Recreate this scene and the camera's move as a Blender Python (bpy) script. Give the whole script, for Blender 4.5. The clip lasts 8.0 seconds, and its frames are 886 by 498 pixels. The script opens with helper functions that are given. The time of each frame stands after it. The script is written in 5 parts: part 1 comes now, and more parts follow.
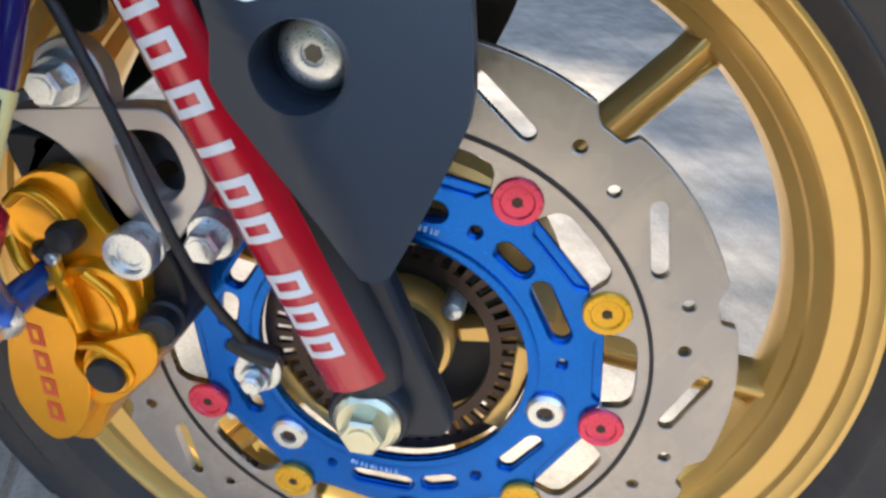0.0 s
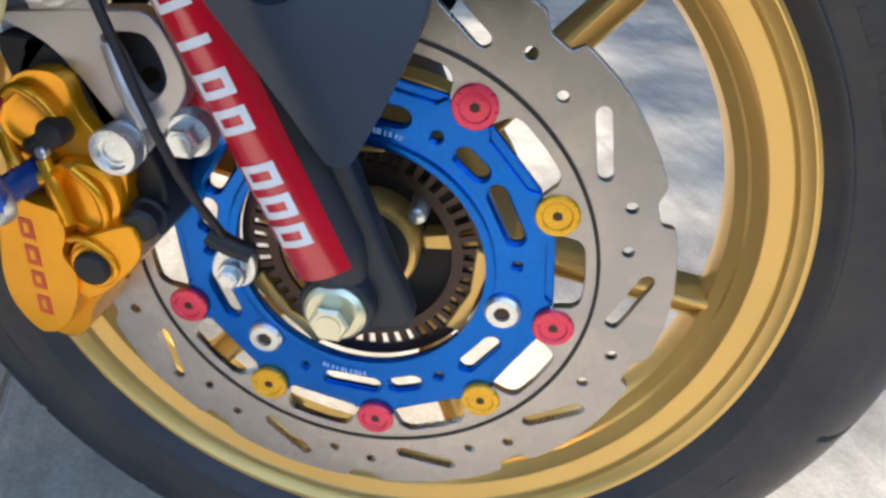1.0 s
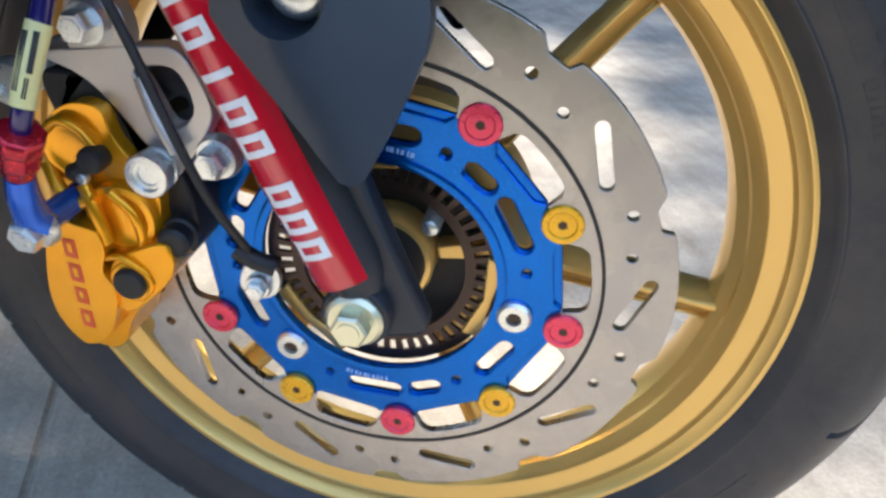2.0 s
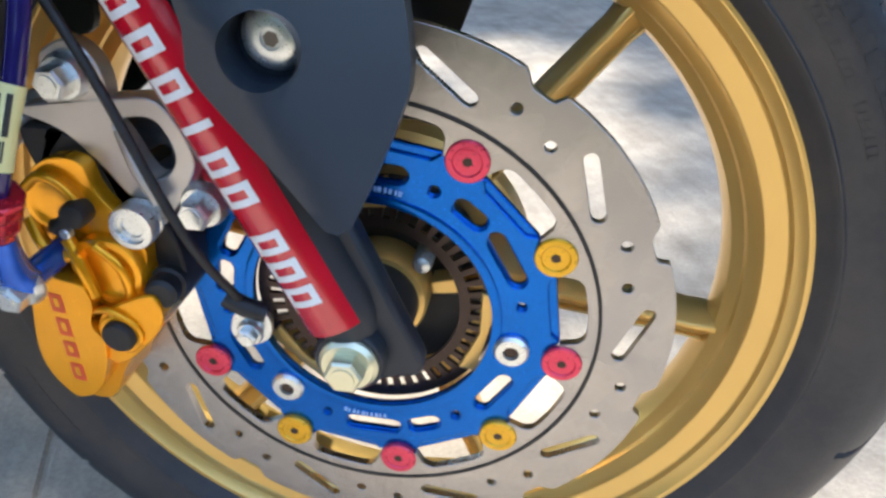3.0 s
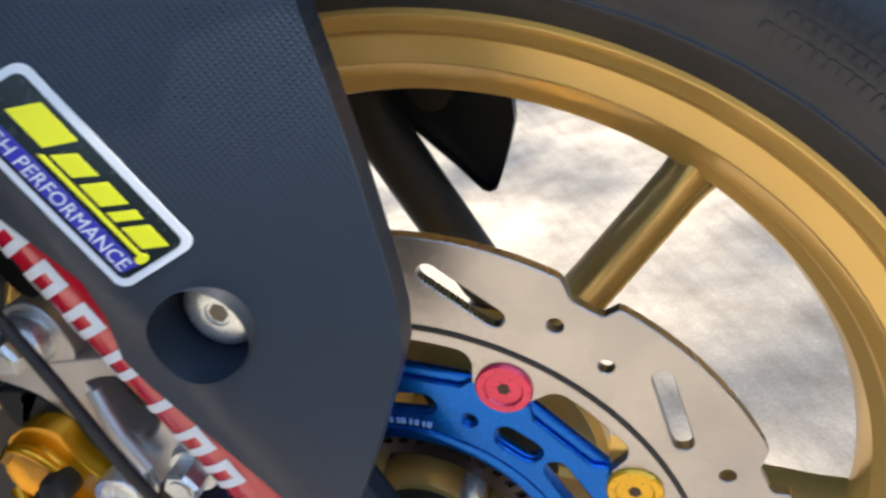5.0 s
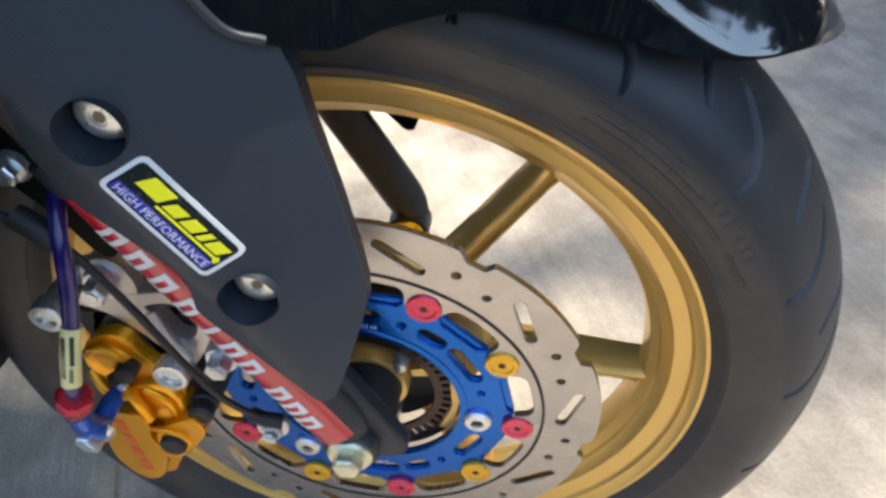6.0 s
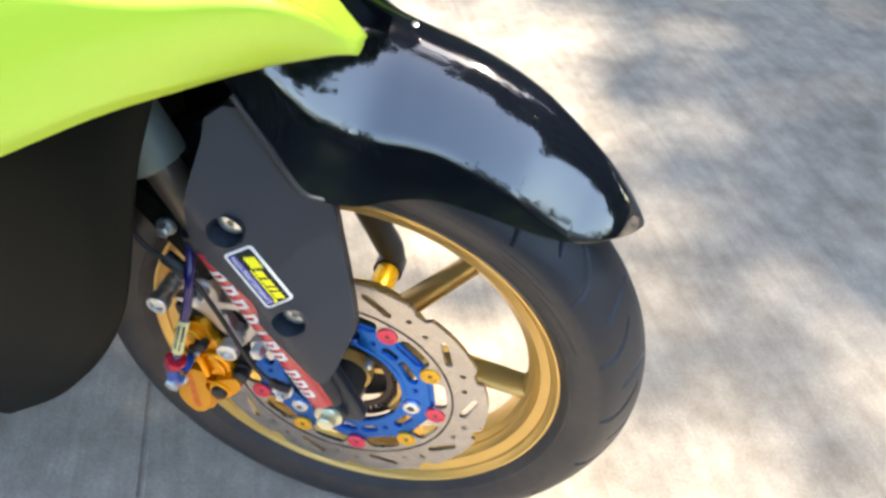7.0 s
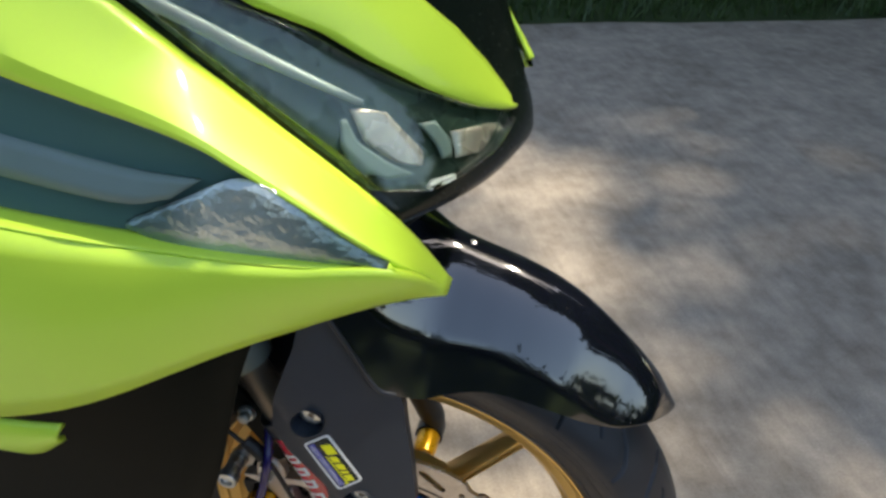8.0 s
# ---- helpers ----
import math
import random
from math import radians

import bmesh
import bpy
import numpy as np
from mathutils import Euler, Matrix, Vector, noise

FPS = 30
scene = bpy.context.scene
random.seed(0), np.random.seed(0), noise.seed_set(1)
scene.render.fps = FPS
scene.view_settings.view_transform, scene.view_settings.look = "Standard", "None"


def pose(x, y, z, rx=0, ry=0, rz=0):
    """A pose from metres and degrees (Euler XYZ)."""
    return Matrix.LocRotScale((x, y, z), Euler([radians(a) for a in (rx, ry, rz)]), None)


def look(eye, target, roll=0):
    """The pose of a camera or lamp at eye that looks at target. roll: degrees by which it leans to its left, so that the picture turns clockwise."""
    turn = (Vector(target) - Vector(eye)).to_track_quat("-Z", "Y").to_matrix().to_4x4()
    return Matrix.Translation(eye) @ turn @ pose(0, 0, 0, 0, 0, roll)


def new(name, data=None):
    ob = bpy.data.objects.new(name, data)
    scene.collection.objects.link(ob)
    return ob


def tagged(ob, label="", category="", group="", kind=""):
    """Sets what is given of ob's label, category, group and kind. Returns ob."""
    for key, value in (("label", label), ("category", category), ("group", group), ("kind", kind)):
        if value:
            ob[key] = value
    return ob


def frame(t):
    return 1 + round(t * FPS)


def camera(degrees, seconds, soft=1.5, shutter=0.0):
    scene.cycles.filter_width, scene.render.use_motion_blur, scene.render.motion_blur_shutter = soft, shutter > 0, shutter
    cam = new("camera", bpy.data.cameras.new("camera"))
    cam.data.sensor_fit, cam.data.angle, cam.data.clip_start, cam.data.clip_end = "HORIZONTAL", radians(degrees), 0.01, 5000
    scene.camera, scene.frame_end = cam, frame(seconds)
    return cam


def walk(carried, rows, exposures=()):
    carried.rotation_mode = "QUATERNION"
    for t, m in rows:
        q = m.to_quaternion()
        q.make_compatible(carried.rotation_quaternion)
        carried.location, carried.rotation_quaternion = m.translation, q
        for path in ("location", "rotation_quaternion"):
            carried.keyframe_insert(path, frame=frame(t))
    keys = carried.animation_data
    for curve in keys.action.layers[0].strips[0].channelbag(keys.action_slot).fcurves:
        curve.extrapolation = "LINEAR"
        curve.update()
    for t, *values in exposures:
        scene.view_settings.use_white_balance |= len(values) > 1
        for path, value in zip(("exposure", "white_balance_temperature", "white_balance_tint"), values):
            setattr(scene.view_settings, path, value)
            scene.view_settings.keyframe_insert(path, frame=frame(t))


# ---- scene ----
import collections
cam = camera(61.1, 8.0, soft=2.8, shutter=0.12)
PATH = [
    (0, (0.0452, -0.2899, 0.4452), (-0.0594, 0.5708, -0.0531), 5.31),
    (0.5, (0.0541, -0.3157, 0.4410), (-0.0306, 0.5320, -0.0826), 6.74),
    (1, (0.0615, -0.3211, 0.4327), (-0.0231, 0.5278, -0.0891), 6.66),
    (1.2, (0.0650, -0.3225, 0.4294), (-0.0367, 0.5307, -0.0822), 5.44),
    (2.3, (0.0717, -0.3355, 0.4465), (-0.0583, 0.5098, -0.0718), 3.81),
    (2.5, (0.0703, -0.3345, 0.4448), (-0.0436, 0.5231, -0.0568), 3.99),
    (3, (0.0723, -0.3226, 0.4522), (-0.0569, 0.5279, -0.0576), 1.34),
    (3.5, (0.0767, -0.3276, 0.4553), (-0.0568, 0.5213, -0.0561), 1.09),
    (4, (0.0751, -0.2963, 0.4662), (-0.1323, 0.5675, 0.0069), 2.06),
    (4.2, (0.0678, -0.2781, 0.4758), (-0.1639, 0.5804, 0.0184), -1.30),
    (4.5, (0.0712, -0.2663, 0.4920), (-0.1873, 0.5667, 0.0029), -5.19),
    (5, (0.0867, -0.2379, 0.4765), (-0.1874, 0.6133, 0.0289), -9.40),
    (5.2, (0.0901, -0.2114, 0.4657), (-0.1489, 0.6355, -0.0093), -10.64),
    (6.3, (0.1092, -0.3552, 0.6619), (0.0003, 0.3479, -0.0409), -1.50),
    (6.5, (0.1171, -0.3778, 0.7000), (0.0219, 0.3126, -0.0173), 1.09),
    (6.9, (0.1447, -0.4296, 0.7857), (0.0319, 0.2723, 0.0824), 3.76),
    (7, (0.1453, -0.4385, 0.7993), (0.0219, 0.2834, 0.1184), 4.77),
    (7.2, (0.1476, -0.4372, 0.8198), (0.0085, 0.3011, 0.1597), 4.99),
    (7.5, (0.1405, -0.4260, 0.8416), (-0.0129, 0.3456, 0.2243), 5.37),
    (8, (0.1015, -0.4690, 0.8861), (-0.0450, 0.3465, 0.3263), 3.91),
]
walk(cam, [(t, look(eye, target, roll)) for t, eye, target, roll in PATH], exposures=[(0, 2.35, 6450, 8), (0.5, 2.28, 6350, 7), (3.5, 2.35, 6350, 7), (4.5, 2.35, 6680, 8), (5.0, 2.25, 6700, 8), (5.2, 2.06, 6850, 8), (6.3, 2.11, 6850, 8), (7.0, 2.59, 7200, 8), (7.5, 2.05, 7300, 8), (8.0, 1.36, 7450, 8)])

# ---- light ----
SUN_AZ, SUN_EL = radians(60), radians(62)      # azimuth from +y towards +x
world = bpy.data.worlds.new("sky")
scene.world = world
world.use_nodes = True
wn = world.node_tree.nodes
sky = wn.new("ShaderNodeTexSky")
sky.sky_type, sky.sun_disc = "NISHITA", False
sky.sun_elevation, sky.sun_rotation = SUN_EL, SUN_AZ
world.node_tree.links.new(sky.outputs[0], wn["Background"].inputs[0])
wn["Background"].inputs[1].default_value = 0.15
sun = new("sun", bpy.data.lights.new("sun", "SUN"))
sun.data.energy, sun.data.angle, sun.data.color = 2.6, radians(1.0), (1.0, 0.95, 0.87)
sun_dir = Vector((math.sin(SUN_AZ) * math.cos(SUN_EL), math.cos(SUN_AZ) * math.cos(SUN_EL), math.sin(SUN_EL)))
sun.matrix_world = look(sun_dir * 10, (0, 0, 0))

# ---- materials ----
def material(name, color, rough=0.5, metal=0.0, vary=0.15, scale=60.0, bump=0.0, bump_scale=400.0, coat=0.0, rough_vary=0.1, spec=0.5,
             streak=None):
    """A surface with blotches at one scale and grain at a finer one."""
    m = bpy.data.materials.new(name)
    m.use_nodes = True
    n, l = m.node_tree.nodes, m.node_tree.links
    b = n["Principled BSDF"]
    b.inputs["Metallic"].default_value = metal
    b.inputs["Coat Weight"].default_value = coat
    b.inputs["Coat Roughness"].default_value = 0.06
    b.inputs["Specular IOR Level"].default_value = spec
    tc = n.new("ShaderNodeTexCoord")
    big, fine = n.new("ShaderNodeTexNoise"), n.new("ShaderNodeTexNoise")
    big.inputs["Scale"].default_value, big.inputs["Detail"].default_value = scale, 4
    fine.inputs["Scale"].default_value, fine.inputs["Detail"].default_value = bump_scale, 3
    src = tc.outputs["Object"]
    if streak:
        mp = n.new("ShaderNodeMapping")
        mp.inputs["Scale"].default_value = streak
        l.new(src, mp.inputs[0])
        src = mp.outputs[0]
    l.new(src, big.inputs["Vector"])
    l.new(src, fine.inputs["Vector"])
    mix = n.new("ShaderNodeMix")
    mix.data_type = "RGBA"
    c = [min(1, v * (1 - vary)) for v in color]
    d = [min(1, v * (1 + vary)) for v in color]
    mix.inputs[6].default_value, mix.inputs[7].default_value = (*c, 1), (*d, 1)
    l.new(big.outputs[0], mix.inputs[0])
    l.new(mix.outputs[2], b.inputs["Base Color"])
    mr = n.new("ShaderNodeMapRange")
    mr.inputs["To Min"].default_value, mr.inputs["To Max"].default_value = max(0.02, rough - rough_vary), min(1, rough + rough_vary)
    l.new(fine.outputs[0], mr.inputs["Value"])
    l.new(mr.outputs[0], b.inputs["Roughness"])
    if bump:
        bp = n.new("ShaderNodeBump")
        bp.inputs["Strength"].default_value, bp.inputs["Distance"].default_value = bump, 0.0004
        l.new(fine.outputs[0], bp.inputs["Height"])
        l.new(bp.outputs[0], b.inputs["Normal"])
    return m


GOLD = material("gold_paint", (0.76, 0.495, 0.150), 0.32, 0.58, 0.07, 18, 0.0, 300, coat=0.15, rough_vary=0.05)
RUBBER = material("tyre_rubber", (0.018, 0.022, 0.030), 0.46, 0, 0.3, 30, 0.25, 700)
STEEL = material("ground_steel", (0.455, 0.435, 0.425), 0.30, 1.0, 0.14, 16, 0.0, 500, rough_vary=0.03)
CARRIER = material("blue_anodised", (0.0, 0.115, 0.54), 0.24, 0.88, 0.14, 60, 0.05, 1500, coat=0.2)
PINK = material("pink_anodised", (0.75, 0.045, 0.10), 0.3, 0.45, 0.1, 200, coat=0.3)
YELLOW = material("yellow_anodised", (0.80, 0.42, 0.01), 0.3, 0.45, 0.1, 200, coat=0.3)
ZINC = material("zinc_plate", (0.72, 0.74, 0.72), 0.30, 0.85, 0.06, 150, 0.0, 1200)
ZINC_Y = material("yellow_zinc_plate", (0.74, 0.72, 0.52), 0.36, 0.8, 0.08, 150, 0.0, 1200)
BRONZE = material("dark_bronze", (0.055, 0.038, 0.032), 0.32, 0.7, 0.25, 90, 0.1, 900)
BLACK_ALLOY = material("dark_grey_paint", (0.020, 0.026, 0.036), 0.42, 0.2, 0.15, 60, 0.1, 900)
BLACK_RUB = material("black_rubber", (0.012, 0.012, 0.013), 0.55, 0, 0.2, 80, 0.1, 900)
PLASTIC = material("matt_black_plastic", (0.020, 0.025, 0.035), 0.46, 0, 0.12, 30, 0.12, 1600)
GLOSS = material("gloss_black_paint", (0.004, 0.005, 0.009), 0.06, 0, 0.2, 30, 0, 300, rough_vary=0.02, spec=0.5, coat=1.0)
GLOSS.node_tree.nodes["Principled BSDF"].inputs["Coat IOR"].default_value = 1.75
RED = material("red_sleeve", (0.58, 0.006, 0.024), 0.16, 0, 0.08, 40, 0, 400, coat=0.9, spec=0.5, rough_vary=0.04)
WHITE = material("white_print", (0.78, 0.78, 0.78), 0.45, 0, 0.05, 100)
ORANGE = material("orange_gold_anodised", (0.84, 0.36, 0.006), 0.25, 0.65, 0.12, 60, 0.0, 1100, rough_vary=0.05, coat=0.2)
ALLOY = material("cast_aluminium", (0.60, 0.57, 0.54), 0.42, 0.85, 0.1, 60, 0.12, 900)
PURPLE = material("purple_hose", (0.011, 0.006, 0.09), 0.20, 0, 0.2, 120, coat=0.25)
REDFIT = material("red_anodised", (0.55, 0.01, 0.03), 0.25, 0.6, 0.1, 200, coat=0.4)
BLUEFIT = material("bright_blue_anodised", (0.01, 0.11, 0.62), 0.2, 0.6, 0.1, 200, coat=0.4)
LABEL = material("pale_yellow_label", (0.72, 0.66, 0.30), 0.4, 0, 0.06, 100)
PALEPRINT = material("pale_blue_print", (0.30, 0.48, 0.80), 0.4, 0.2, 0.06, 100)
PRINT = material("dark_print", (0.03, 0.03, 0.03), 0.5, 0, 0.1, 100)
REDPRINT = material("red_print", (0.62, 0.07, 0.02), 0.45, 0, 0.1, 100)
DECAL = material("black_decal", (0.015, 0.02, 0.02), 0.25, 0, 0.2, 100)
DECAL_Y = material("yellow_print", (0.80, 0.78, 0.02), 0.4, 0, 0.04, 100)
DECAL_B = material("blue_print", (0.03, 0.03, 0.35), 0.4, 0, 0.1, 100)
LIME = material("lime_paint", (0.55, 0.80, 0.065), 0.40, 0, 0.04, 12, 0, 300, coat=0.30, rough_vary=0.03)
GREYTUBE = material("grey_fork_tube", (0.15, 0.18, 0.165), 0.4, 0.2, 0.1, 40)
FORKSTEEL = material("fork_steel", (0.16, 0.135, 0.105), 0.38, 0.6, 0.15, 40)
TEAL = material("grey_green_plastic", (0.055, 0.125, 0.115), 0.34, 0, 0.12, 20)
LENS = material("clear_tinted_lens", (0.80, 0.88, 0.84), 0.05, 0, 0.03, 20, rough_vary=0.02)
LENS.node_tree.nodes["Principled BSDF"].inputs["Transmission Weight"].default_value = 1.0
LENS.node_tree.nodes["Principled BSDF"].inputs["IOR"].default_value = 1.4
HOUSING = material("lamp_housing", (0.030, 0.055, 0.042), 0.28, 0.3, 0.7, 38, 0.5, 60)
LENS_T = material("ribbed_clear_lens", (0.12, 0.19, 0.17), 0.10, 0.45, 0.8, 60, 0.8, 130, coat=0.6, rough_vary=0.05)
ln = LENS_T.node_tree                           # the silvered bulb reflector behind the rear half of the lens
lb = ln.nodes["Principled BSDF"]
lx = ln.nodes.new("ShaderNodeSeparateXYZ")
ln.links.new(ln.nodes.new("ShaderNodeTexCoord").outputs["Object"], lx.inputs[0])
lr = ln.nodes.new("ShaderNodeValToRGB")
lr.color_ramp.elements[0].position, lr.color_ramp.elements[0].color = 0.0, (0, 0, 0, 1)
lr.color_ramp.elements[1].position, lr.color_ramp.elements[1].color = 1.0, (0, 0, 0, 1)
for place, value in ((0.16, 0.15), (0.34, 1.0), (0.55, 0.8), (0.80, 0.15)):
    lr.color_ramp.elements.new(place).color = (value, value, value, 1)
lm = ln.nodes.new("ShaderNodeMapRange")
lm.inputs[1].default_value, lm.inputs[2].default_value = -0.113, 0.019
ln.links.new(lx.outputs[0], lm.inputs[0])
ln.links.new(lm.outputs[0], lr.inputs[0])
lc = ln.nodes.new("ShaderNodeMix")
lc.data_type = "RGBA"
base_link = lb.inputs["Base Color"].links[0]
ln.links.new(lr.outputs[0], lc.inputs[0])
ln.links.new(base_link.from_socket, lc.inputs[6])
lc.inputs[7].default_value = (0.50, 0.56, 0.54, 1)
ln.links.new(lc.outputs[2], lb.inputs["Base Color"])
CHROME = material("bright_trim", (0.30, 0.34, 0.33), 0.5, 0.3, 0.15, 60)
DARKPLASTIC = material("satin_black_plastic", (0.0028, 0.0048, 0.0037), 0.45, 0, 0.3, 14, 0.1, 900, spec=0.09)
STRIP = material("pale_grey_trim", (0.15, 0.21, 0.20), 0.4, 0, 0.1, 40)
FASCIA = material("black_fascia", (0.005, 0.009, 0.007), 0.26, 0, 0.2, 30, 0, 300, rough_vary=0.04, spec=0.28)
REFLECT = material("lamp_reflector", (0.50, 0.45, 0.39), 0.26, 0.5, 0.55, 60, 1.0, 55)


# ---- mesh helpers ----
ZC = 0.257                                   # axle height
RAKE = radians(26.5)


def polar(r, a, y=0.0):
    """A point about the axle: radius, degrees up from ahead, and side."""
    return Vector((r * math.cos(radians(a)), y, ZC + r * math.sin(radians(a))))


def part(name, bm, mat, parent=None, label="", smooth=40, bevel=0.0):
    me = bpy.data.meshes.new(name)
    bmesh.ops.recalc_face_normals(bm, faces=bm.faces)
    bm.to_mesh(me)
    bm.free()
    me.materials.append(mat)
    me.polygons.foreach_set("use_smooth", [smooth > 0] * len(me.polygons))
    if smooth:
        me.set_sharp_from_angle(angle=radians(smooth))
    ob = new(name, me)
    if bevel:
        mod = ob.modifiers.new("bevel", "BEVEL")
        mod.width, mod.segments, mod.limit_method, mod.angle_limit = bevel, 2, "ANGLE", radians(40)
        mod.harden_normals = False
    if parent:
        ob.parent = parent
    if label:
        ob["label"] = label
    return ob


def grid(rows, closed_u=False, closed_v=False, caps=False, bm=None):
    """A sheet through rows of points."""
    bm = bm or bmesh.new()
    vs = [[bm.verts.new(p) for p in row] for row in rows]
    nu, nv = len(vs), len(vs[0])
    for i in range(nu if closed_u else nu - 1):
        for j in range(nv if closed_v else nv - 1):
            a, b, c, d = vs[i][j], vs[i][(j + 1) % nv], vs[(i + 1) % nu][(j + 1) % nv], vs[(i + 1) % nu][j]
            bm.faces.new((a, b, c, d))
    if caps:
        bm.faces.new(vs[0])
        bm.faces.new(list(reversed(vs[-1])))
    return bm


def lathe(profile, n=96, closed=True, bm=None):
    """Turns (radius, side) points about the axle."""
    return grid([[polar(r, 360 * i / n, y) for r, y in profile] for i in range(n)], True, closed, bm=bm)


def ease(table, u):
    for (a, va), (b, vb) in zip(table, table[1:]):
        if u <= b:
            return va + (vb - va) * max(0, (u - a)) / (b - a)
    return table[-1][1]


def frame_of(d):
    d = Vector(d).normalized()
    u = d.orthogonal().normalized()
    return d, u, d.cross(u)


def turned(base, d, profile, n=32, bm=None, spin=0.0):
    """Turns (height along d, radius) points about the line from base along d, with closed ends."""
    d, u, v = frame_of(d)
    base = Vector(base)
    rows = [[base + d * h + (u * math.cos(spin + 2 * math.pi * k / n) + v * math.sin(spin + 2 * math.pi * k / n)) * r for k in range(n)]
            for h, r in profile]
    return grid(rows, False, True, True, bm=bm)


def spline(points, steps=10):
    """A smooth line through points."""
    p = [Vector(q) for q in points]
    p = [2 * p[0] - p[1]] + p + [2 * p[-1] - p[-2]]
    out = []
    for i in range(1, len(p) - 2):
        for s in range(steps):
            t = s / steps
            out.append(0.5 * (2 * p[i] + (p[i + 1] - p[i - 1]) * t + (2 * p[i - 1] - 5 * p[i] + 4 * p[i + 1] - p[i + 2]) * t * t
                              + (3 * p[i] - p[i - 1] - 3 * p[i + 1] + p[i + 2]) * t ** 3))
    return out + [p[-2]]


def tube(points, r, n=16, bm=None, steps=10):
    line = spline(points, steps)
    rows, u = [], None
    for i, q in enumerate(line):
        d = (line[min(i + 1, len(line) - 1)] - line[max(i - 1, 0)]).normalized()
        u = d.orthogonal().normalized() if u is None else (u - d * u.dot(d)).normalized()
        v = d.cross(u)
        rr = r(i / (len(line) - 1)) if callable(r) else r
        rows.append([q + (u * math.cos(2 * math.pi * k / n) + v * math.sin(2 * math.pi * k / n)) * rr for k in range(n)])
    return grid(rows, False, True, True, bm=bm)


def plate(loops, place, depth, bm=None):
    """A plate from an outline and holes, all as 2D loops; place(u, v, h) puts a point at height h into the world."""
    bm = bm or bmesh.new()
    front, back, edges = [], [], []
    for loop in loops:
        f = [bm.verts.new(place(u, v, 0.0)) for u, v in loop]
        g = [bm.verts.new(place(u, v, depth)) for u, v in loop]
        k = len(f)
        for i in range(k):
            bm.faces.new((f[i], f[(i + 1) % k], g[(i + 1) % k], g[i]))
        front.append(f), back.append(g)
    for side in (front, back):
        es = [bm.edges.get((f[i], f[(i + 1) % len(f)])) for f in side for i in range(len(f))]
        bmesh.ops.triangle_fill(bm, edges=es, use_beauty=True)
    return bm


def on_wheel(y):
    """Puts plates upright across the axle, their front at side y."""
    return lambda u, v, h: Vector((u, y + h, v))


def slot_loop(a0, r0, a1, r1, w, n=6):
    """The outline of a long hole between two places about the axle."""
    p, q = polar(r0, a0), polar(r1, a1)
    ux, uz = (q - p).normalized().x, (q - p).normalized().z
    base = math.atan2(uz, ux)
    out = []
    for c, start in ((q, base - math.pi / 2), (p, base + math.pi / 2)):
        for k in range(n + 1):
            a = start + math.pi * k / n
            out.append((c.x + w * math.cos(a), c.z + w * math.sin(a)))
    return out


def ring_loop(r, n=10, a=0.0, rc=0.0):
    c = polar(rc, a)
    return [(c.x + r * math.cos(2 * math.pi * k / n), c.z + r * math.sin(2 * math.pi * k / n)) for k in range(n)]


def bolt(name, place, d, parent, mat, rf=0.010, rh=0.0075, hf=0.003, hh=0.006, label="", socket=False):
    """A flanged hexagon bolt, or a button head with a socket, whose seat is at place and which points along d."""
    if socket:
        bm = turned(place, d, [(0, rf), (hh * 0.45, rf), (hh * 0.78, rf * 0.90), (hh, rf * 0.66), (hh, rf * 0.32), (hh * 0.9, rf * 0.29), (hh * 0.88, rf * 0.02)], 28)
        head = part(name, bm, mat, parent, label)
        # a dark hexagon disc paints the shade inside the socket
        part("socket", turned(Vector(place) + Vector(d).normalized() * (hh * 0.885), d, [(0, rf * 0.24), (0.0004, rf * 0.24)], 6), FORKSTEEL, head, "dark hexagon disc for the shade in the socket", smooth=0)
        return head
    bm = turned(place, d, [(0, rf), (hf * 0.45, rf), (hf, rf * 0.86)], 28)
    top = Vector(place) + Vector(d).normalized() * (hf - 0.0003)
    turned(top, d, [(0, rh), (hh * 0.85, rh), (hh, rh * 0.86)], 6, bm, spin=0.3)
    turned(top + Vector(d).normalized() * hh, d, [(-0.0004, rh * 0.62), (0.0006, rh * 0.58)], 20, bm)
    return part(name, bm, mat, parent, label, smooth=30)


bike = new("motorcycle")
tagged(bike, "lime green and black motorcycle with gold front wheel parked on concrete", "motorcycle")

# ---- front wheel ----
# road dust on the rubber
rn, rl = RUBBER.node_tree.nodes, RUBBER.node_tree.links
dust_co, dust, dust_ramp, dust_mix = rn.new("ShaderNodeTexCoord"), rn.new("ShaderNodeTexNoise"), rn.new("ShaderNodeMapRange"), rn.new("ShaderNodeMix")
dust.inputs["Scale"].default_value, dust.inputs["Detail"].default_value, dust.inputs["Roughness"].default_value = 22, 7, 0.7
dust_ramp.inputs["From Min"].default_value, dust_ramp.inputs["From Max"].default_value, dust_ramp.inputs["To Max"].default_value = 0.34, 0.72, 0.62
dust_mix.data_type = "RGBA"
dust_mix.inputs[7].default_value = (0.078, 0.063, 0.050, 1)
old = rn["Principled BSDF"].inputs["Base Color"].links[0].from_socket
rl.new(dust_co.outputs["Object"], dust.inputs["Vector"])
rl.new(dust.outputs[0], dust_ramp.inputs["Value"])
wheel_co, wheel_len, tread_fade, dust_side = rn.new("ShaderNodeVectorMath"), rn.new("ShaderNodeVectorMath"), rn.new("ShaderNodeMapRange"), rn.new("ShaderNodeMath")
wheel_co.operation, wheel_len.operation, dust_side.operation = "MULTIPLY_ADD", "LENGTH", "MULTIPLY"
wheel_co.inputs[1].default_value, wheel_co.inputs[2].default_value = (1, 0, 1), (0, 0, -0.257)
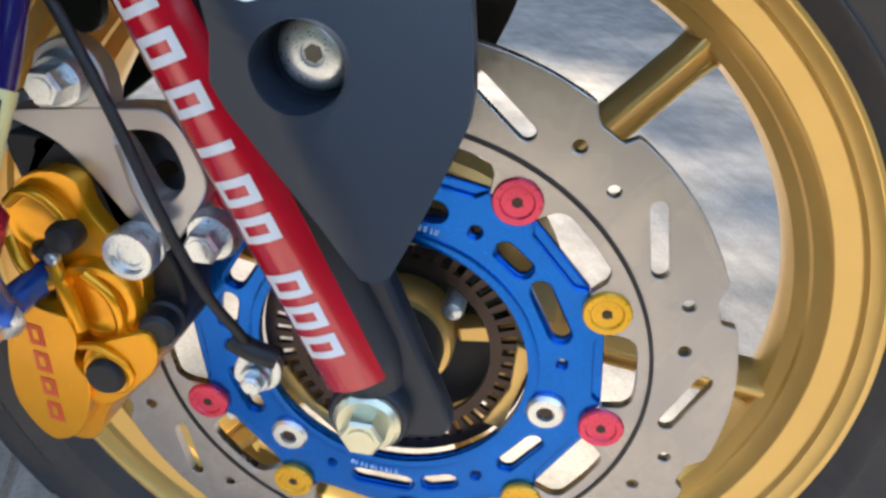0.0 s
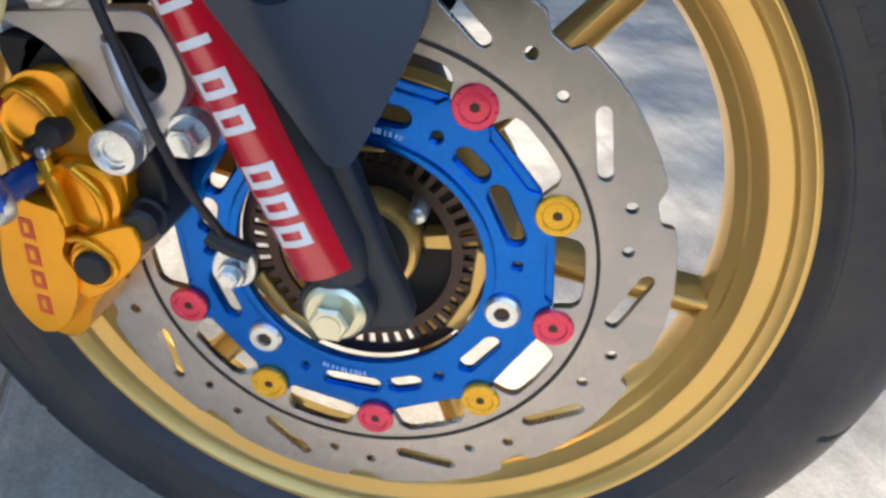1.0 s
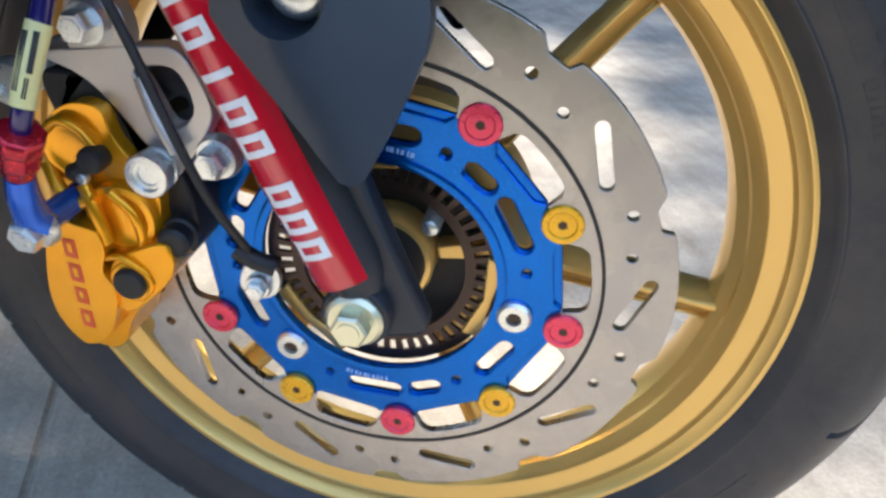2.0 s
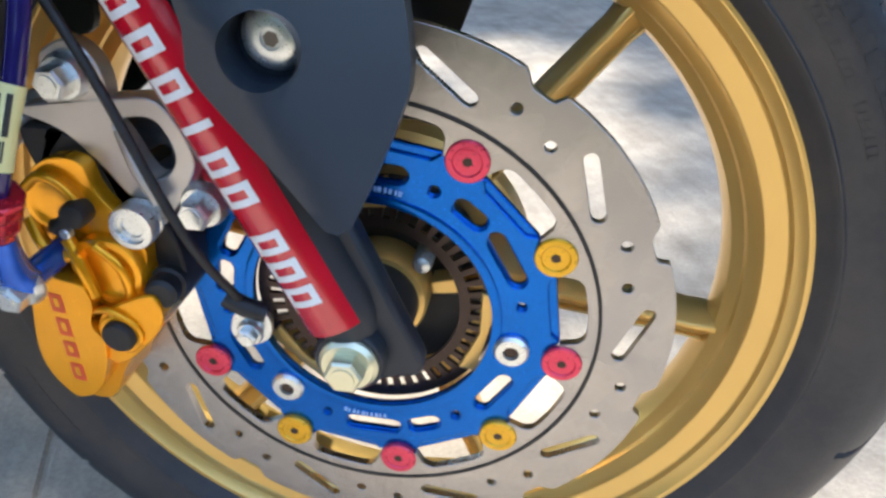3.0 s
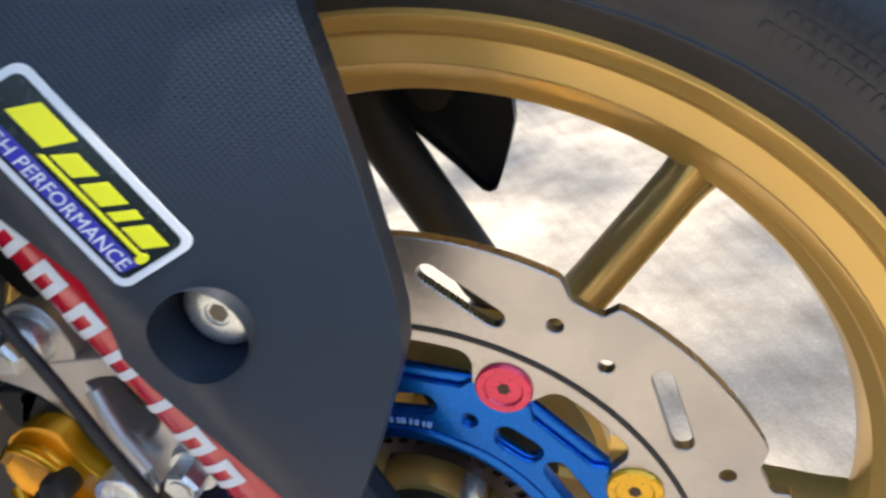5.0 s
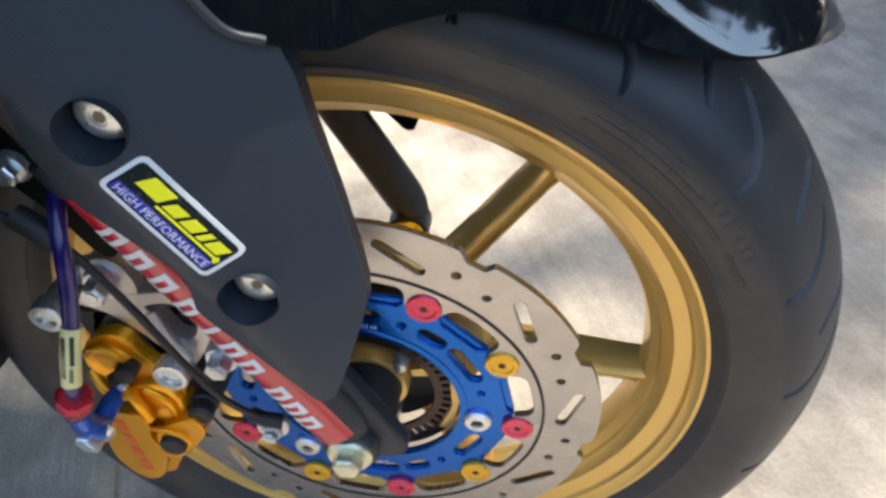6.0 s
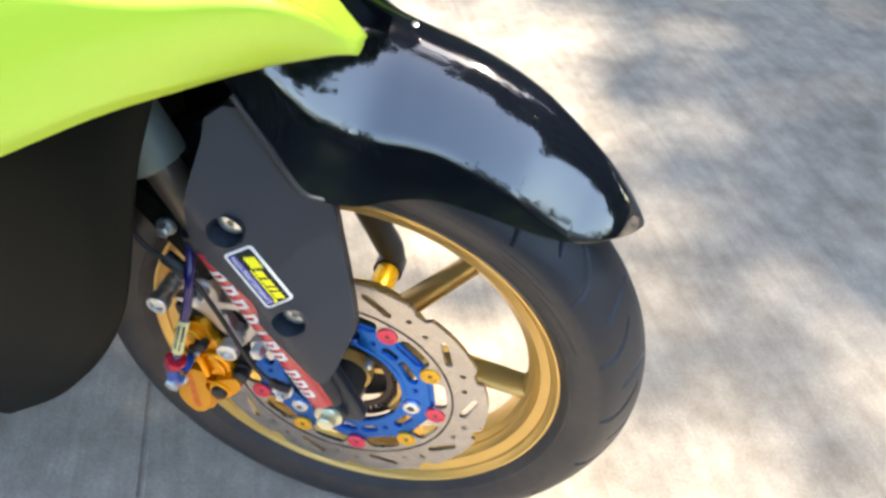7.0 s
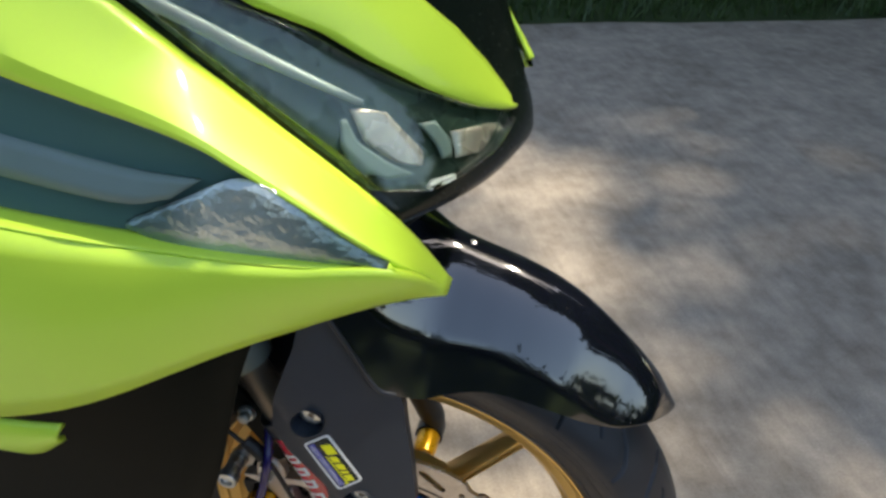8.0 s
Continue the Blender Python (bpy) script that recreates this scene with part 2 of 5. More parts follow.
tread_fade.inputs["From Min"].default_value, tread_fade.inputs["From Max"].default_value = 0.2215, 0.2250    # the tread is wiped clean by the road
tread_fade.inputs["To Min"].default_value, tread_fade.inputs["To Max"].default_value = 1.0, 0.12
rl.new(dust_co.outputs["Object"], wheel_co.inputs[0])
rl.new(wheel_co.outputs[0], wheel_len.inputs[0])
rl.new(wheel_len.outputs["Value"], tread_fade.inputs["Value"])
rl.new(dust_ramp.outputs[0], dust_side.inputs[0])
rl.new(tread_fade.outputs[0], dust_side.inputs[1])
rl.new(dust_side.outputs[0], dust_mix.inputs[0])
rl.new(old, dust_mix.inputs[6])
rl.new(dust_mix.outputs[2], rn["Principled BSDF"].inputs["Base Color"])

# tyre with cut grooves
prof = [(0.184, -0.0285), (0.188, -0.033), (0.1925, -0.0372), (0.1950, -0.0396), (0.1972, -0.0412), (0.1985, -0.0407), (0.204, -0.0432), (0.213, -0.0457), (0.221, -0.0457), (0.229, -0.0432), (0.236, -0.0387), (0.2425, -0.0322),
        (0.2485, -0.0247), (0.2535, -0.0167), (0.2563, -0.0085), (0.257, 0.0)]
side_prof = prof[6:11]
prof = prof + [(r, -y) for r, y in reversed(prof[:-1])]
fine_prof = [(v.x, v.y) for v in spline([(r, y, 0) for r, y in prof], 8)]
NT = 1440
GROOVES = 20
rows = []
for i in range(NT):
    a = 360 * i / NT
    row = []
    for r, y in fine_prof:
        cut = 0.0
        if r > 0.226:
            side = -1 if y < 0 else 1
            u = (0.05 - abs(y)) / 0.05                    # 0 at the shoulder, 1 at the crown
            pitch = 360 / GROOVES
            for shift, lo, hi, bend in ((0, 0.04, 0.62, 15), (8.0, 0.30, 0.95, -9)):
                mid = shift + bend * (u - 0.3) ** 2 * (1.5 if bend > 0 else 1) + (u * 12) + (pitch / 2 if side > 0 else 0)
                d = (a - mid + pitch / 2) % pitch - pitch / 2
                w = 0.60 * (0.55 + 0.45 * math.sin(math.pi * min(1, max(0, (u - lo) / (hi - lo)))))
                if lo < u < hi and abs(d) < w:
                    cut = 0.0065 * min(1, 2.2 * (1 - abs(d) / w))
        row.append(polar(r - cut, a, y))
    rows.append(row)
tyre = part("tyre", grid(rows, True, False), RUBBER, bike, "black rubber road tyre with curved tread grooves", smooth=50)

# raised bars of lettering on the sidewall
for a0, a1, r0, r1 in ((28, 33, 0.2145, 0.2195), (34, 41, 0.2145, 0.2195), (24, 31, 0.2065, 0.2100), (33, 58, 0.2065, 0.2095), (40, 57, 0.2115, 0.2140), (44, 58, 0.2160, 0.2195), (60, 74, 0.2100, 0.2170), (112, 126, 0.2100, 0.2170),
                       (200, 214, 0.2100, 0.2170), (-40, -26, 0.2100, 0.2170), (-70, -58, 0.2065, 0.2100)):
    k = max(3, int((a1 - a0) / (1.6 if r1 - r0 > 0.004 else 1.0)))
    for i in range(k):
        b0, b1 = a0 + (a1 - a0) * i / k, a0 + (a1 - a0) * (i + 0.66) / k
        side_y = lambda r: next(ya + (yb - ya) * (r - ra) / (rb - ra) for (ra, ya), (rb, yb) in zip(side_prof, side_prof[1:]) if ra <= r <= rb) - 0.0006
        rows_b = [[polar(r, b, side_y(r) + dy) for b in (b0, b1)] for r, dy in ((r0, 0.0012), (r0, 0), (r1, 0), (r1, 0.0012))]
        part("sidewall_mark", grid(rows_b), RUBBER, tyre, smooth=0)

# rim
rim_prof = [(0.1895, -0.0335), (0.1905, -0.0318), (0.1900, -0.0295), (0.186, -0.027), (0.183, -0.0145), (0.171, -0.011), (0.171, 0.011), (0.183, 0.0145),
            (0.186, 0.027), (0.190, 0.0295), (0.1905, 0.0318), (0.1895, 0.0335), (0.1865, 0.0335), (0.1845, 0.031), (0.1815, 0.029), (0.1800, 0.0262),
            (0.1705, 0.0235), (0.1695, 0.0215), (0.1648, 0.0175), (0.1640, 0.0150), (0.1592, 0.011), (0.1572, 0.004), (0.1572, -0.004), (0.1592, -0.011),
            (0.1640, -0.0150), (0.1648, -0.0175), (0.1695, -0.0215), (0.1705, -0.0235), (0.1800, -0.0262), (0.1815, -0.029), (0.1845, -0.031), (0.1865, -0.0335)]
rim = part("rim", lathe(rim_prof, 144), GOLD, bike, "gold painted cast wheel rim", smooth=28, bevel=0.0005)


def spoke_mesh():
    """One tapering spoke with a raised ridge along each face, along angle 0."""
    rows = []
    for k in range(13):
        t = k / 12
        r = 0.026 + t * (0.1610 - 0.026)
        w = 0.0092 - 0.0022 * t + 0.0015 * max(0, t - 0.93) / 0.07 + 0.004 * max(0, 0.2 - t) / 0.2
        dpt = 0.0155 - 0.003 * t
        sec = [(-w, -dpt * 0.40), (-w * 0.88, -dpt * 0.62), (-w * 0.74, -dpt * 0.60), (-w * 0.66, -dpt * 0.40), (w * 0.30, -dpt), (w * 0.62, -dpt), (w, -dpt * 0.60),
               (w, dpt * 0.45), (w * 0.7, dpt), (-w * 0.7, dpt), (-w, dpt * 0.45)]
        rows.append([Vector((r, y, s)) for s, y in sec])
    return grid(rows, False, True, True)


first = None
for k in range(6):
    turn = Matrix.Translation((0, 0, ZC)) @ Matrix.Rotation(-radians(51 - 60 * k), 4, "Y")
    if first is None:
        first = part("spoke", spoke_mesh(), GOLD, rim, smooth=35, bevel=0.0006)
        s = first
    else:
        s = new("spoke", first.data)
        s.parent = rim
        m2 = s.modifiers.new("bevel", "BEVEL")
        m2.width, m2.segments, m2.limit_method, m2.angle_limit = 0.0006, 2, "ANGLE", radians(40)
    s.matrix_basis = turn
part("hub", lathe([(0.012, -0.047), (0.0225, -0.047), (0.0236, -0.045), (0.0236, -0.03), (0.033, -0.026), (0.035, -0.022), (0.035, 0.022), (0.033, 0.026),
                   (0.0225, 0.03), (0.0225, 0.045), (0.012, 0.047)], 64), GOLD, rim, smooth=30)
part("wheel_spacer", lathe([(0.006, -0.070), (0.0175, -0.070), (0.0195, -0.067), (0.0200, -0.046), (0.006, -0.046)], 40), BLACK_RUB, rim, "black axle collar")
# a solid black ring fills the space round the hub
part("hub_cup", lathe([(0.0235, -0.030), (0.0455, -0.034), (0.0470, -0.030), (0.0470, -0.012), (0.0235, -0.012)], 64), BLACK_RUB, rim, "black cup round the hub")
part("hub_flange", lathe([(0.030, -0.0125), (0.0640, -0.0105), (0.0670, -0.0070), (0.0670, 0.0070), (0.0640, 0.0105), (0.030, 0.0125)], 96), GOLD, rim, smooth=30)
for ha in (12, 132, 252):
    arm = [polar(r, ha + d) for r, d in ((0.025, -7), (0.0525, -5), (0.0525, 5), (0.025, 7))]
    part("hub_arm", plate([[(p.x, p.z) for p in arm]], on_wheel(-0.0415), 0.012), GOLD, rim, bevel=0.0012)
for hb in (0, 120, 240):
    lug = [polar(r, a + hb) for r, a in ((0.050, -38), (0.0575, -34), (0.0575, 10), (0.050, 14), (0.0495, -12))]
    part("hub_lug", plate([[(p.x, p.z) for p in lug]], on_wheel(-0.0510), 0.016), GOLD, rim, bevel=0.0008)

# ---- brake disc ----
YD = -0.0587                                 # face of the disc
YC = -0.0572                                 # face of its carrier
PH = 8.0


def notch(a):
    """Outer radius of the disc, with ten steps cut into its rim."""
    u = (62.5 - a) % 36
    if u < 3.5:
        return 0.1302 - 0.0052 * (0.5 - 0.5 * math.cos(math.pi * u / 3.5))
    if u < 7.5:
        return 0.1250
    if u < 8.6:
        return 0.1250 + 0.0052 * (u - 7.5) / 1.1
    return 0.1302 + 0.0006 * math.sin(math.pi * (u - 8.6) / 27.4)


def disc_inner(a):
    """Inner radius of the disc: windows between the ten bobbins."""
    d = abs((a - (18 + PH) + 18) % 36 - 18)                  # 0 at a bobbin, 18 between
    t = min(1, max(0, (d - 6.4) / 4.6))
    return 0.0845 + 0.0106 * math.sqrt(1 - (1 - t) ** 2)


outer = [(polar(notch(a), a).x, polar(notch(a), a).z) for a in [i * 0.9 for i in range(400)]]
inner = [(polar(disc_inner(a), a).x, polar(disc_inner(a), a).z) for a in [i * 1.2 for i in range(300)]]
holes = []
for k in range(10):
    b = 36 * k
    holes += [slot_loop(43.0 + b, 0.1197, 32.2 + b, 0.1100, 0.0031), ring_loop(0.0025, 14, 23.7 + b, 0.1155), ring_loop(0.0024, 14, 14 + b, 0.1120)]
disc = part("brake_disc", plate([outer, inner] + holes, on_wheel(YD), 0.0042), STEEL, bike,
            "slotted steel brake disc with wavy edge", smooth=30, bevel=0.0003)
part("groove_ring", lathe([(0.0995, YD - 0.0005), (0.1011, YD - 0.0005), (0.1011, YD + 0.001), (0.0995, YD + 0.001)], 120), BLACK_RUB, disc, "thin black ring line")


c_out = []
for i in range(300):
    a = i * 1.2
    d = abs((a - (18 + PH) + 18) % 36 - 18)
    r = 0.0828 / math.cos(radians(18 - d)) if d > 6 else 0.0835
    c_out.append((polar(r, a).x, polar(r, a).z))
c_holes = []
for b in (0, 120, 240):
    c_holes += [slot_loop(-27 + b, 0.0690, -41 + b, 0.0690, 0.0035), ring_loop(0.0021, 12, -54 + b, 0.068),
                slot_loop(-65 + b, 0.0682, -72.5 + b, 0.0682, 0.0035), slot_loop(-82 + b, 0.0685, -99 + b, 0.0685, 0.0035),
                ring_loop(0.0018, 12, -110.5 + b, 0.0675)]
carrier = part("carrier", plate([c_out, ring_loop(0.0548, 120)] + c_holes, on_wheel(YC + 0.0016), 0.0034), CARRIER, disc,
               "blue anodised disc carrier", smooth=30, bevel=0.0008)
c_top = []
for i in range(300):
    a = i * 1.2
    d = abs((a - (18 + PH) + 18) % 36 - 18)
    t = min(1, max(0, (d - 6.5) / 2.5))
    r = (0.0828 / math.cos(radians(18 - d)) if d > 6 else 0.0835) - 0.0036 * t * t * (3 - 2 * t)
    c_top.append((polar(r, a).x, polar(r, a).z))
wide_holes = []
for b in (0, 120, 240):
    wide_holes += [slot_loop(-27 + b, 0.0690, -41 + b, 0.0690, 0.0041), ring_loop(0.0025, 12, -54 + b, 0.068),
                   slot_loop(-65 + b, 0.0682, -72.5 + b, 0.0682, 0.0041), slot_loop(-82 + b, 0.0685, -99 + b, 0.0685, 0.0041),
                   ring_loop(0.0022, 12, -110.5 + b, 0.0675)]
part("carrier_face", plate([c_top, ring_loop(0.0552, 120)] + wide_holes, on_wheel(YC), 0.00165), CARRIER, disc, "", smooth=30, bevel=0.0007)
part("carrier_lip", lathe([(0.0545, YC - 0.0006), (0.0570, YC - 0.0010), (0.0585, YC - 0.0006), (0.0592, YC + 0.001), (0.0545, YC + 0.001)], 120), CARRIER, disc)

for k in range(10):
    a = 18 + PH + 36 * k
    c = polar(0.0874, a, -0.0572)
    bm = turned((0, 0, 0), (0, -1, 0), [(0, 0.0088), (0.0022, 0.0090), (0.0030, 0.0084), (0.0031, 0.0062), (0.0023, 0.0056), (0.0024, 0.0040), (0.0024, 0.0019),
                                       (0.0004, 0.0017)], 32)
    if k % 2:
        mat = PINK
    else:
        mat = YELLOW
    o = part("bobbin", bm, mat, disc, "pink anodised floating bobbin" if k % 2 else "yellow anodised floating bobbin")
    o.matrix_basis = Matrix.Translation(c)
    # the hole's shade is a dark hexagon set on the bobbin
    part("bobbin_socket_shade", turned(c, (0, -1, 0), [(0.0003, 0.0021), (0.0026, 0.0021)], 6), BRONZE, disc, "dark hexagon disc for the shade in the socket", smooth=0)
for b in (0, 120, 240):
    c = polar(0.0648, -10.6 + b, YC)
    part("carrier_bolt", turned(c, (0, -1, 0), [(0, 0.0080), (0.0020, 0.0080), (0.0034, 0.0068), (0.0036, 0.0036), (0.0012, 0.0030)], 32), ZINC, disc,
         "bright zinc socket bolt")
    # dark hexagon in place of the shade down the zinc socket
    part("bolt_socket_shade", turned(c, (0, -1, 0), [(0.0010, 0.0031), (0.0022, 0.0031)], 6), BRONZE, disc, "dark hexagon disc for the shade in the socket", smooth=0)

# toothed sensor ring and its slots
loops = [ring_loop(0.0553, 120), ring_loop(0.0390, 80)]
for k in range(48):
    a = 7.5 * k
    p0, p1, p2, p3 = polar(0.0437, a - 2.1), polar(0.0437, a + 2.1), polar(0.0505, a + 1.9), polar(0.0505, a - 1.9)
    loops.append([(p.x, p.z) for p in (p0, p1, p2, p3)])
part("sensor_ring", plate(loops, on_wheel(-0.0490), 0.0024), BRONZE, disc, "dark slotted sensor ring", smooth=30)
for a in (48, 168, 288):
    c = polar(0.0335, a, -0.046)
    part("ring_bolt", turned(c, (0, -1, 0), [(-0.012, 0.0045), (0.006, 0.0045), (0.0085, 0.0036), (0.0095, 0.0018)], 20), ZINC, rim, "small bright dome bolt")
for turn_a in (86, -94):
    # print too small to read: short pale bars
    for k, wide in enumerate((1.5, 0.8, 1.2, 0.9, 1.6, 0.8, 1.1, 1.4, 0.9, 1.2)):
        b = turn_a - 10 + 2.05 * k
        bar = [polar(r, a) for r, a in ((0.0603, b), (0.0603, b + wide), (0.0624, b + wide), (0.0624, b))]
        part("print_bar", plate([[(p.x, p.z) for p in bar]], on_wheel(YC - 0.0004), 0.0004), PALEPRINT, carrier, smooth=0)

# the disc is turned: its gloss is drawn out round the hub
sn, sl = STEEL.node_tree.nodes, STEEL.node_tree.links
turn_lines = sn.new("ShaderNodeTangent")
turn_lines.direction_type, turn_lines.axis = "RADIAL", "Y"
sn["Principled BSDF"].inputs["Anisotropic"].default_value = 0.75
sl.new(turn_lines.outputs[0], sn["Principled BSDF"].inputs["Tangent"])
ring_map, ring_wave, ring_bump = sn.new("ShaderNodeMapping"), sn.new("ShaderNodeTexWave"), sn.new("ShaderNodeBump")
ring_co = sn.new("ShaderNodeTexCoord")
ring_map.inputs["Location"].default_value = (0, 0, -ZC)
ring_wave.wave_type, ring_wave.rings_direction = "RINGS", "Y"
ring_wave.inputs["Scale"].default_value, ring_wave.inputs["Distortion"].default_value, ring_wave.inputs["Detail"].default_value = 420, 2.5, 3
ring_bump.inputs["Strength"].default_value, ring_bump.inputs["Distance"].default_value = 0.06, 0.0003
sl.new(ring_co.outputs["Object"], ring_map.inputs[0])
sl.new(ring_map.outputs[0], ring_wave.inputs[0])
sl.new(ring_wave.outputs[1], ring_bump.inputs["Height"])
sl.new(ring_bump.outputs[0], sn["Principled BSDF"].inputs["Normal"])
worn, worn_map, ring_gloss, gloss_sum = sn.new("ShaderNodeTexNoise"), sn.new("ShaderNodeMapRange"), sn.new("ShaderNodeMapRange"), sn.new("ShaderNodeMath")
worn.inputs["Scale"].default_value, worn.inputs["Detail"].default_value = 34, 5
worn_map.inputs["From Min"].default_value, worn_map.inputs["From Max"].default_value = 0.35, 0.65
worn_map.inputs["To Min"].default_value, worn_map.inputs["To Max"].default_value = -0.05, 0.07
ring_gloss.inputs["To Min"].default_value, ring_gloss.inputs["To Max"].default_value = 0.25, 0.35
gloss_sum.operation = "ADD"
sl.new(ring_co.outputs["Object"], worn.inputs["Vector"])
sl.new(worn.outputs[0], worn_map.inputs["Value"])
sl.new(ring_wave.outputs[1], ring_gloss.inputs["Value"])
sl.new(worn_map.outputs[0], gloss_sum.inputs[0])
sl.new(ring_gloss.outputs[0], gloss_sum.inputs[1])
sl.new(gloss_sum.outputs[0], sn["Principled BSDF"].inputs["Roughness"])
for node in LENS_T.node_tree.nodes:
    if node.type == "BUMP":
        node.inputs["Distance"].default_value = 0.003

# ---- front fork ----
FD = Vector((-math.sin(RAKE), 0, math.cos(RAKE)))            # up the fork
FA = Vector((math.cos(RAKE), 0, math.sin(RAKE)))             # ahead, across it
FP = Vector((0.006, 0, 0.257))                               # on its axis, beside the axle
YR, YL = -0.0835, 0.099                                      # sides of the two legs


def fork_at(s, y=YR):
    q = FP + FD * s
    return Vector((q.x, y, q.z))


def leg(y):
    side = -1 if y < 0 else 1
    wide = 1.0 if side < 0 else 0.87
    bm = turned(fork_at(0.0, y) + (Vector((0.005, 0, 0)) if side > 0 else Vector()), FD,
                [(s, r * wide) for s, r in ((0.010, 0.0105), (0.018, 0.0140), (0.027, 0.0160), (0.192, 0.0160), (0.196, 0.0178), (0.210, 0.0178), (0.211, 0.0150))], 40)
    o = part("fork_leg", bm, BLACK_ALLOY, bike, "dark grey front fork leg")
    part("inner_tube", turned(fork_at(0.208, y), FD, [(0, 0.0130), (0.07, 0.0130)], 40), FORKSTEEL, o, "dull brown-grey fork tube")
    part("fork_tube", turned(fork_at(0.262, y), FD, [(0, 0.0150), (0.001, 0.0210), (0.006, 0.0220), (0.25, 0.0220)], 40), GREYTUBE, o, "grey upper fork tube")
    c = Vector((0, y, ZC))
    part("axle_clamp", turned(c, (0, side, 0), [(-0.012, 0.0150), (0.0080, 0.0150), (0.0095, 0.0138), (0.0095, 0.008)], 40), BLACK_ALLOY, o)
    if side > 0:
        return o
    loop = [(0.010, 0.243), (0.027, 0.247), (0.030, 0.253), (-0.001, 0.322), (-0.022, 0.330), (-0.014, 0.262), (-0.004, 0.243)]
    part("leg_rib", plate([loop], on_wheel(y - 0.003), 0.012), BLACK_ALLOY, o, bevel=0.003)
    return o


fork = leg(YR)
far_fork = leg(YL)


def on_sleeve(s, b, r):
    """A point of the right leg: s up the leg, b degrees round it from outward to ahead."""
    return fork_at(s) + (Vector((0, -1, 0)) * math.cos(radians(b)) + FA * math.sin(radians(b))) * r


rows = []
for k in range(40):
    s = 0.0205 + (0.193 - 0.0205) * k / 39
    rows.append([on_sleeve(s, b, rr) for rr, bs in ((0.0168, range(-125, 41, 5)), (0.0161, range(40, -126, -5))) for b in bs])
sleeve = part("sleeve", grid(rows, False, True, True), RED, fork, "glossy red fork sleeve with white marks")


def sleeve_mark(s, half, hollow=True):
    """A plain white block printed on the sleeve, with a slit along its middle."""
    us, vs = (0, 0.31, 0.69, 1), (0, 0.1, 0.2, 0.35, 0.5, 0.65, 0.8, 0.9, 1)
    bm = bmesh.new()
    at = [[bm.verts.new(on_sleeve(s + half * (1 - 2 * u), -38 + 50 * v, 0.01705)) for v in vs] for u in us]
    for i in range(3):
        for j in range(8):
            if not (hollow and i == 1 and 2 <= j <= 5):
                bm.faces.new((at[i][j], at[i][j + 1], at[i + 1][j + 1], at[i + 1][j]))
    return part("white_mark", bm, WHITE, sleeve)


for s in (0.1720, 0.1577, 0.1433, 0.1279, 0.1125, 0.0983, 0.0852, 0.0644, 0.0521, 0.0400):
    sleeve_mark(s, 0.0045 if s != 0.1125 else 0.0015, s != 0.1125)

bolt("axle_nut", (0.0, -0.0930, 0.2565), (0, -1, 0), fork, ZINC_Y, 0.0124, 0.0082, 0.0034, 0.0072, "yellow zinc flanged axle nut")
bolt("axle_nut", (0.0, YL + 0.0095, 0.2565), (0, 1, 0), far_fork, YELLOW, 0.0122, 0.0092, 0.0035, 0.0075, "gold flanged axle nut")
part("axle", turned((0, -0.092, ZC), (0, 1, 0), [(0, 0.006), (0.20, 0.006)], 20), ZINC, fork)
part("axle_collar", turned((0, YL - 0.011, ZC), (0, -1, 0), [(0, 0.0125), (0.020, 0.0125), (0.028, 0.010)], 32), YELLOW, far_fork, "gold axle collar")


# ---- fork guards ----
def guard_y(x, z):
    """Side of the guard's face: proudest along a line up the fork, falling away ahead and a little behind."""
    u = (x - FP.x) * math.cos(RAKE) + (z - FP.z) * math.sin(RAKE)
    d = u - 0.026
    return -0.1130 + (0.52 * (math.sqrt(d * d + 0.00003) - 0.0055) if d > 0 else 0.22 * -d)


guard_line = [(0.0046, 0.3272), (0.0088, 0.3292), (0.0150, 0.343), (0.0215, 0.3600), (0.0252, 0.3712), (0.0256, 0.380), (0.0238, 0.3935), (0.0188, 0.422), (0.0125, 0.4525), (0.0095, 0.470),
              (0.004, 0.486), (-0.006, 0.52), (-0.035, 0.546), (-0.055, 0.549), (-0.0645, 0.5425), (-0.0667, 0.528), (-0.0765, 0.4965), (-0.0800, 0.4810), (-0.0835, 0.456),
              (-0.0735, 0.432), (-0.0425, 0.4035), (-0.0405, 0.393), (-0.0422, 0.380), (-0.038, 0.373), (-0.0299, 0.3638), (-0.012, 0.3438), (0.0005, 0.3285)]
WELLS = [(-0.0180, 0.3868, 0.0120), (-0.0557, 0.4648, 0.0120)]
BOLTS = [(-0.0162, 0.3890), (-0.0550, 0.4668)]


def dense(loop, step):
    out = []
    for (x0, z0), (x1, z1) in zip(loop, loop[1:] + loop[:1]):
        k = max(1, int(math.hypot(x1 - x0, z1 - z0) / step))
        out += [(x0 + (x1 - x0) * i / k, z0 + (z1 - z0) * i / k) for i in range(k)]
    return out


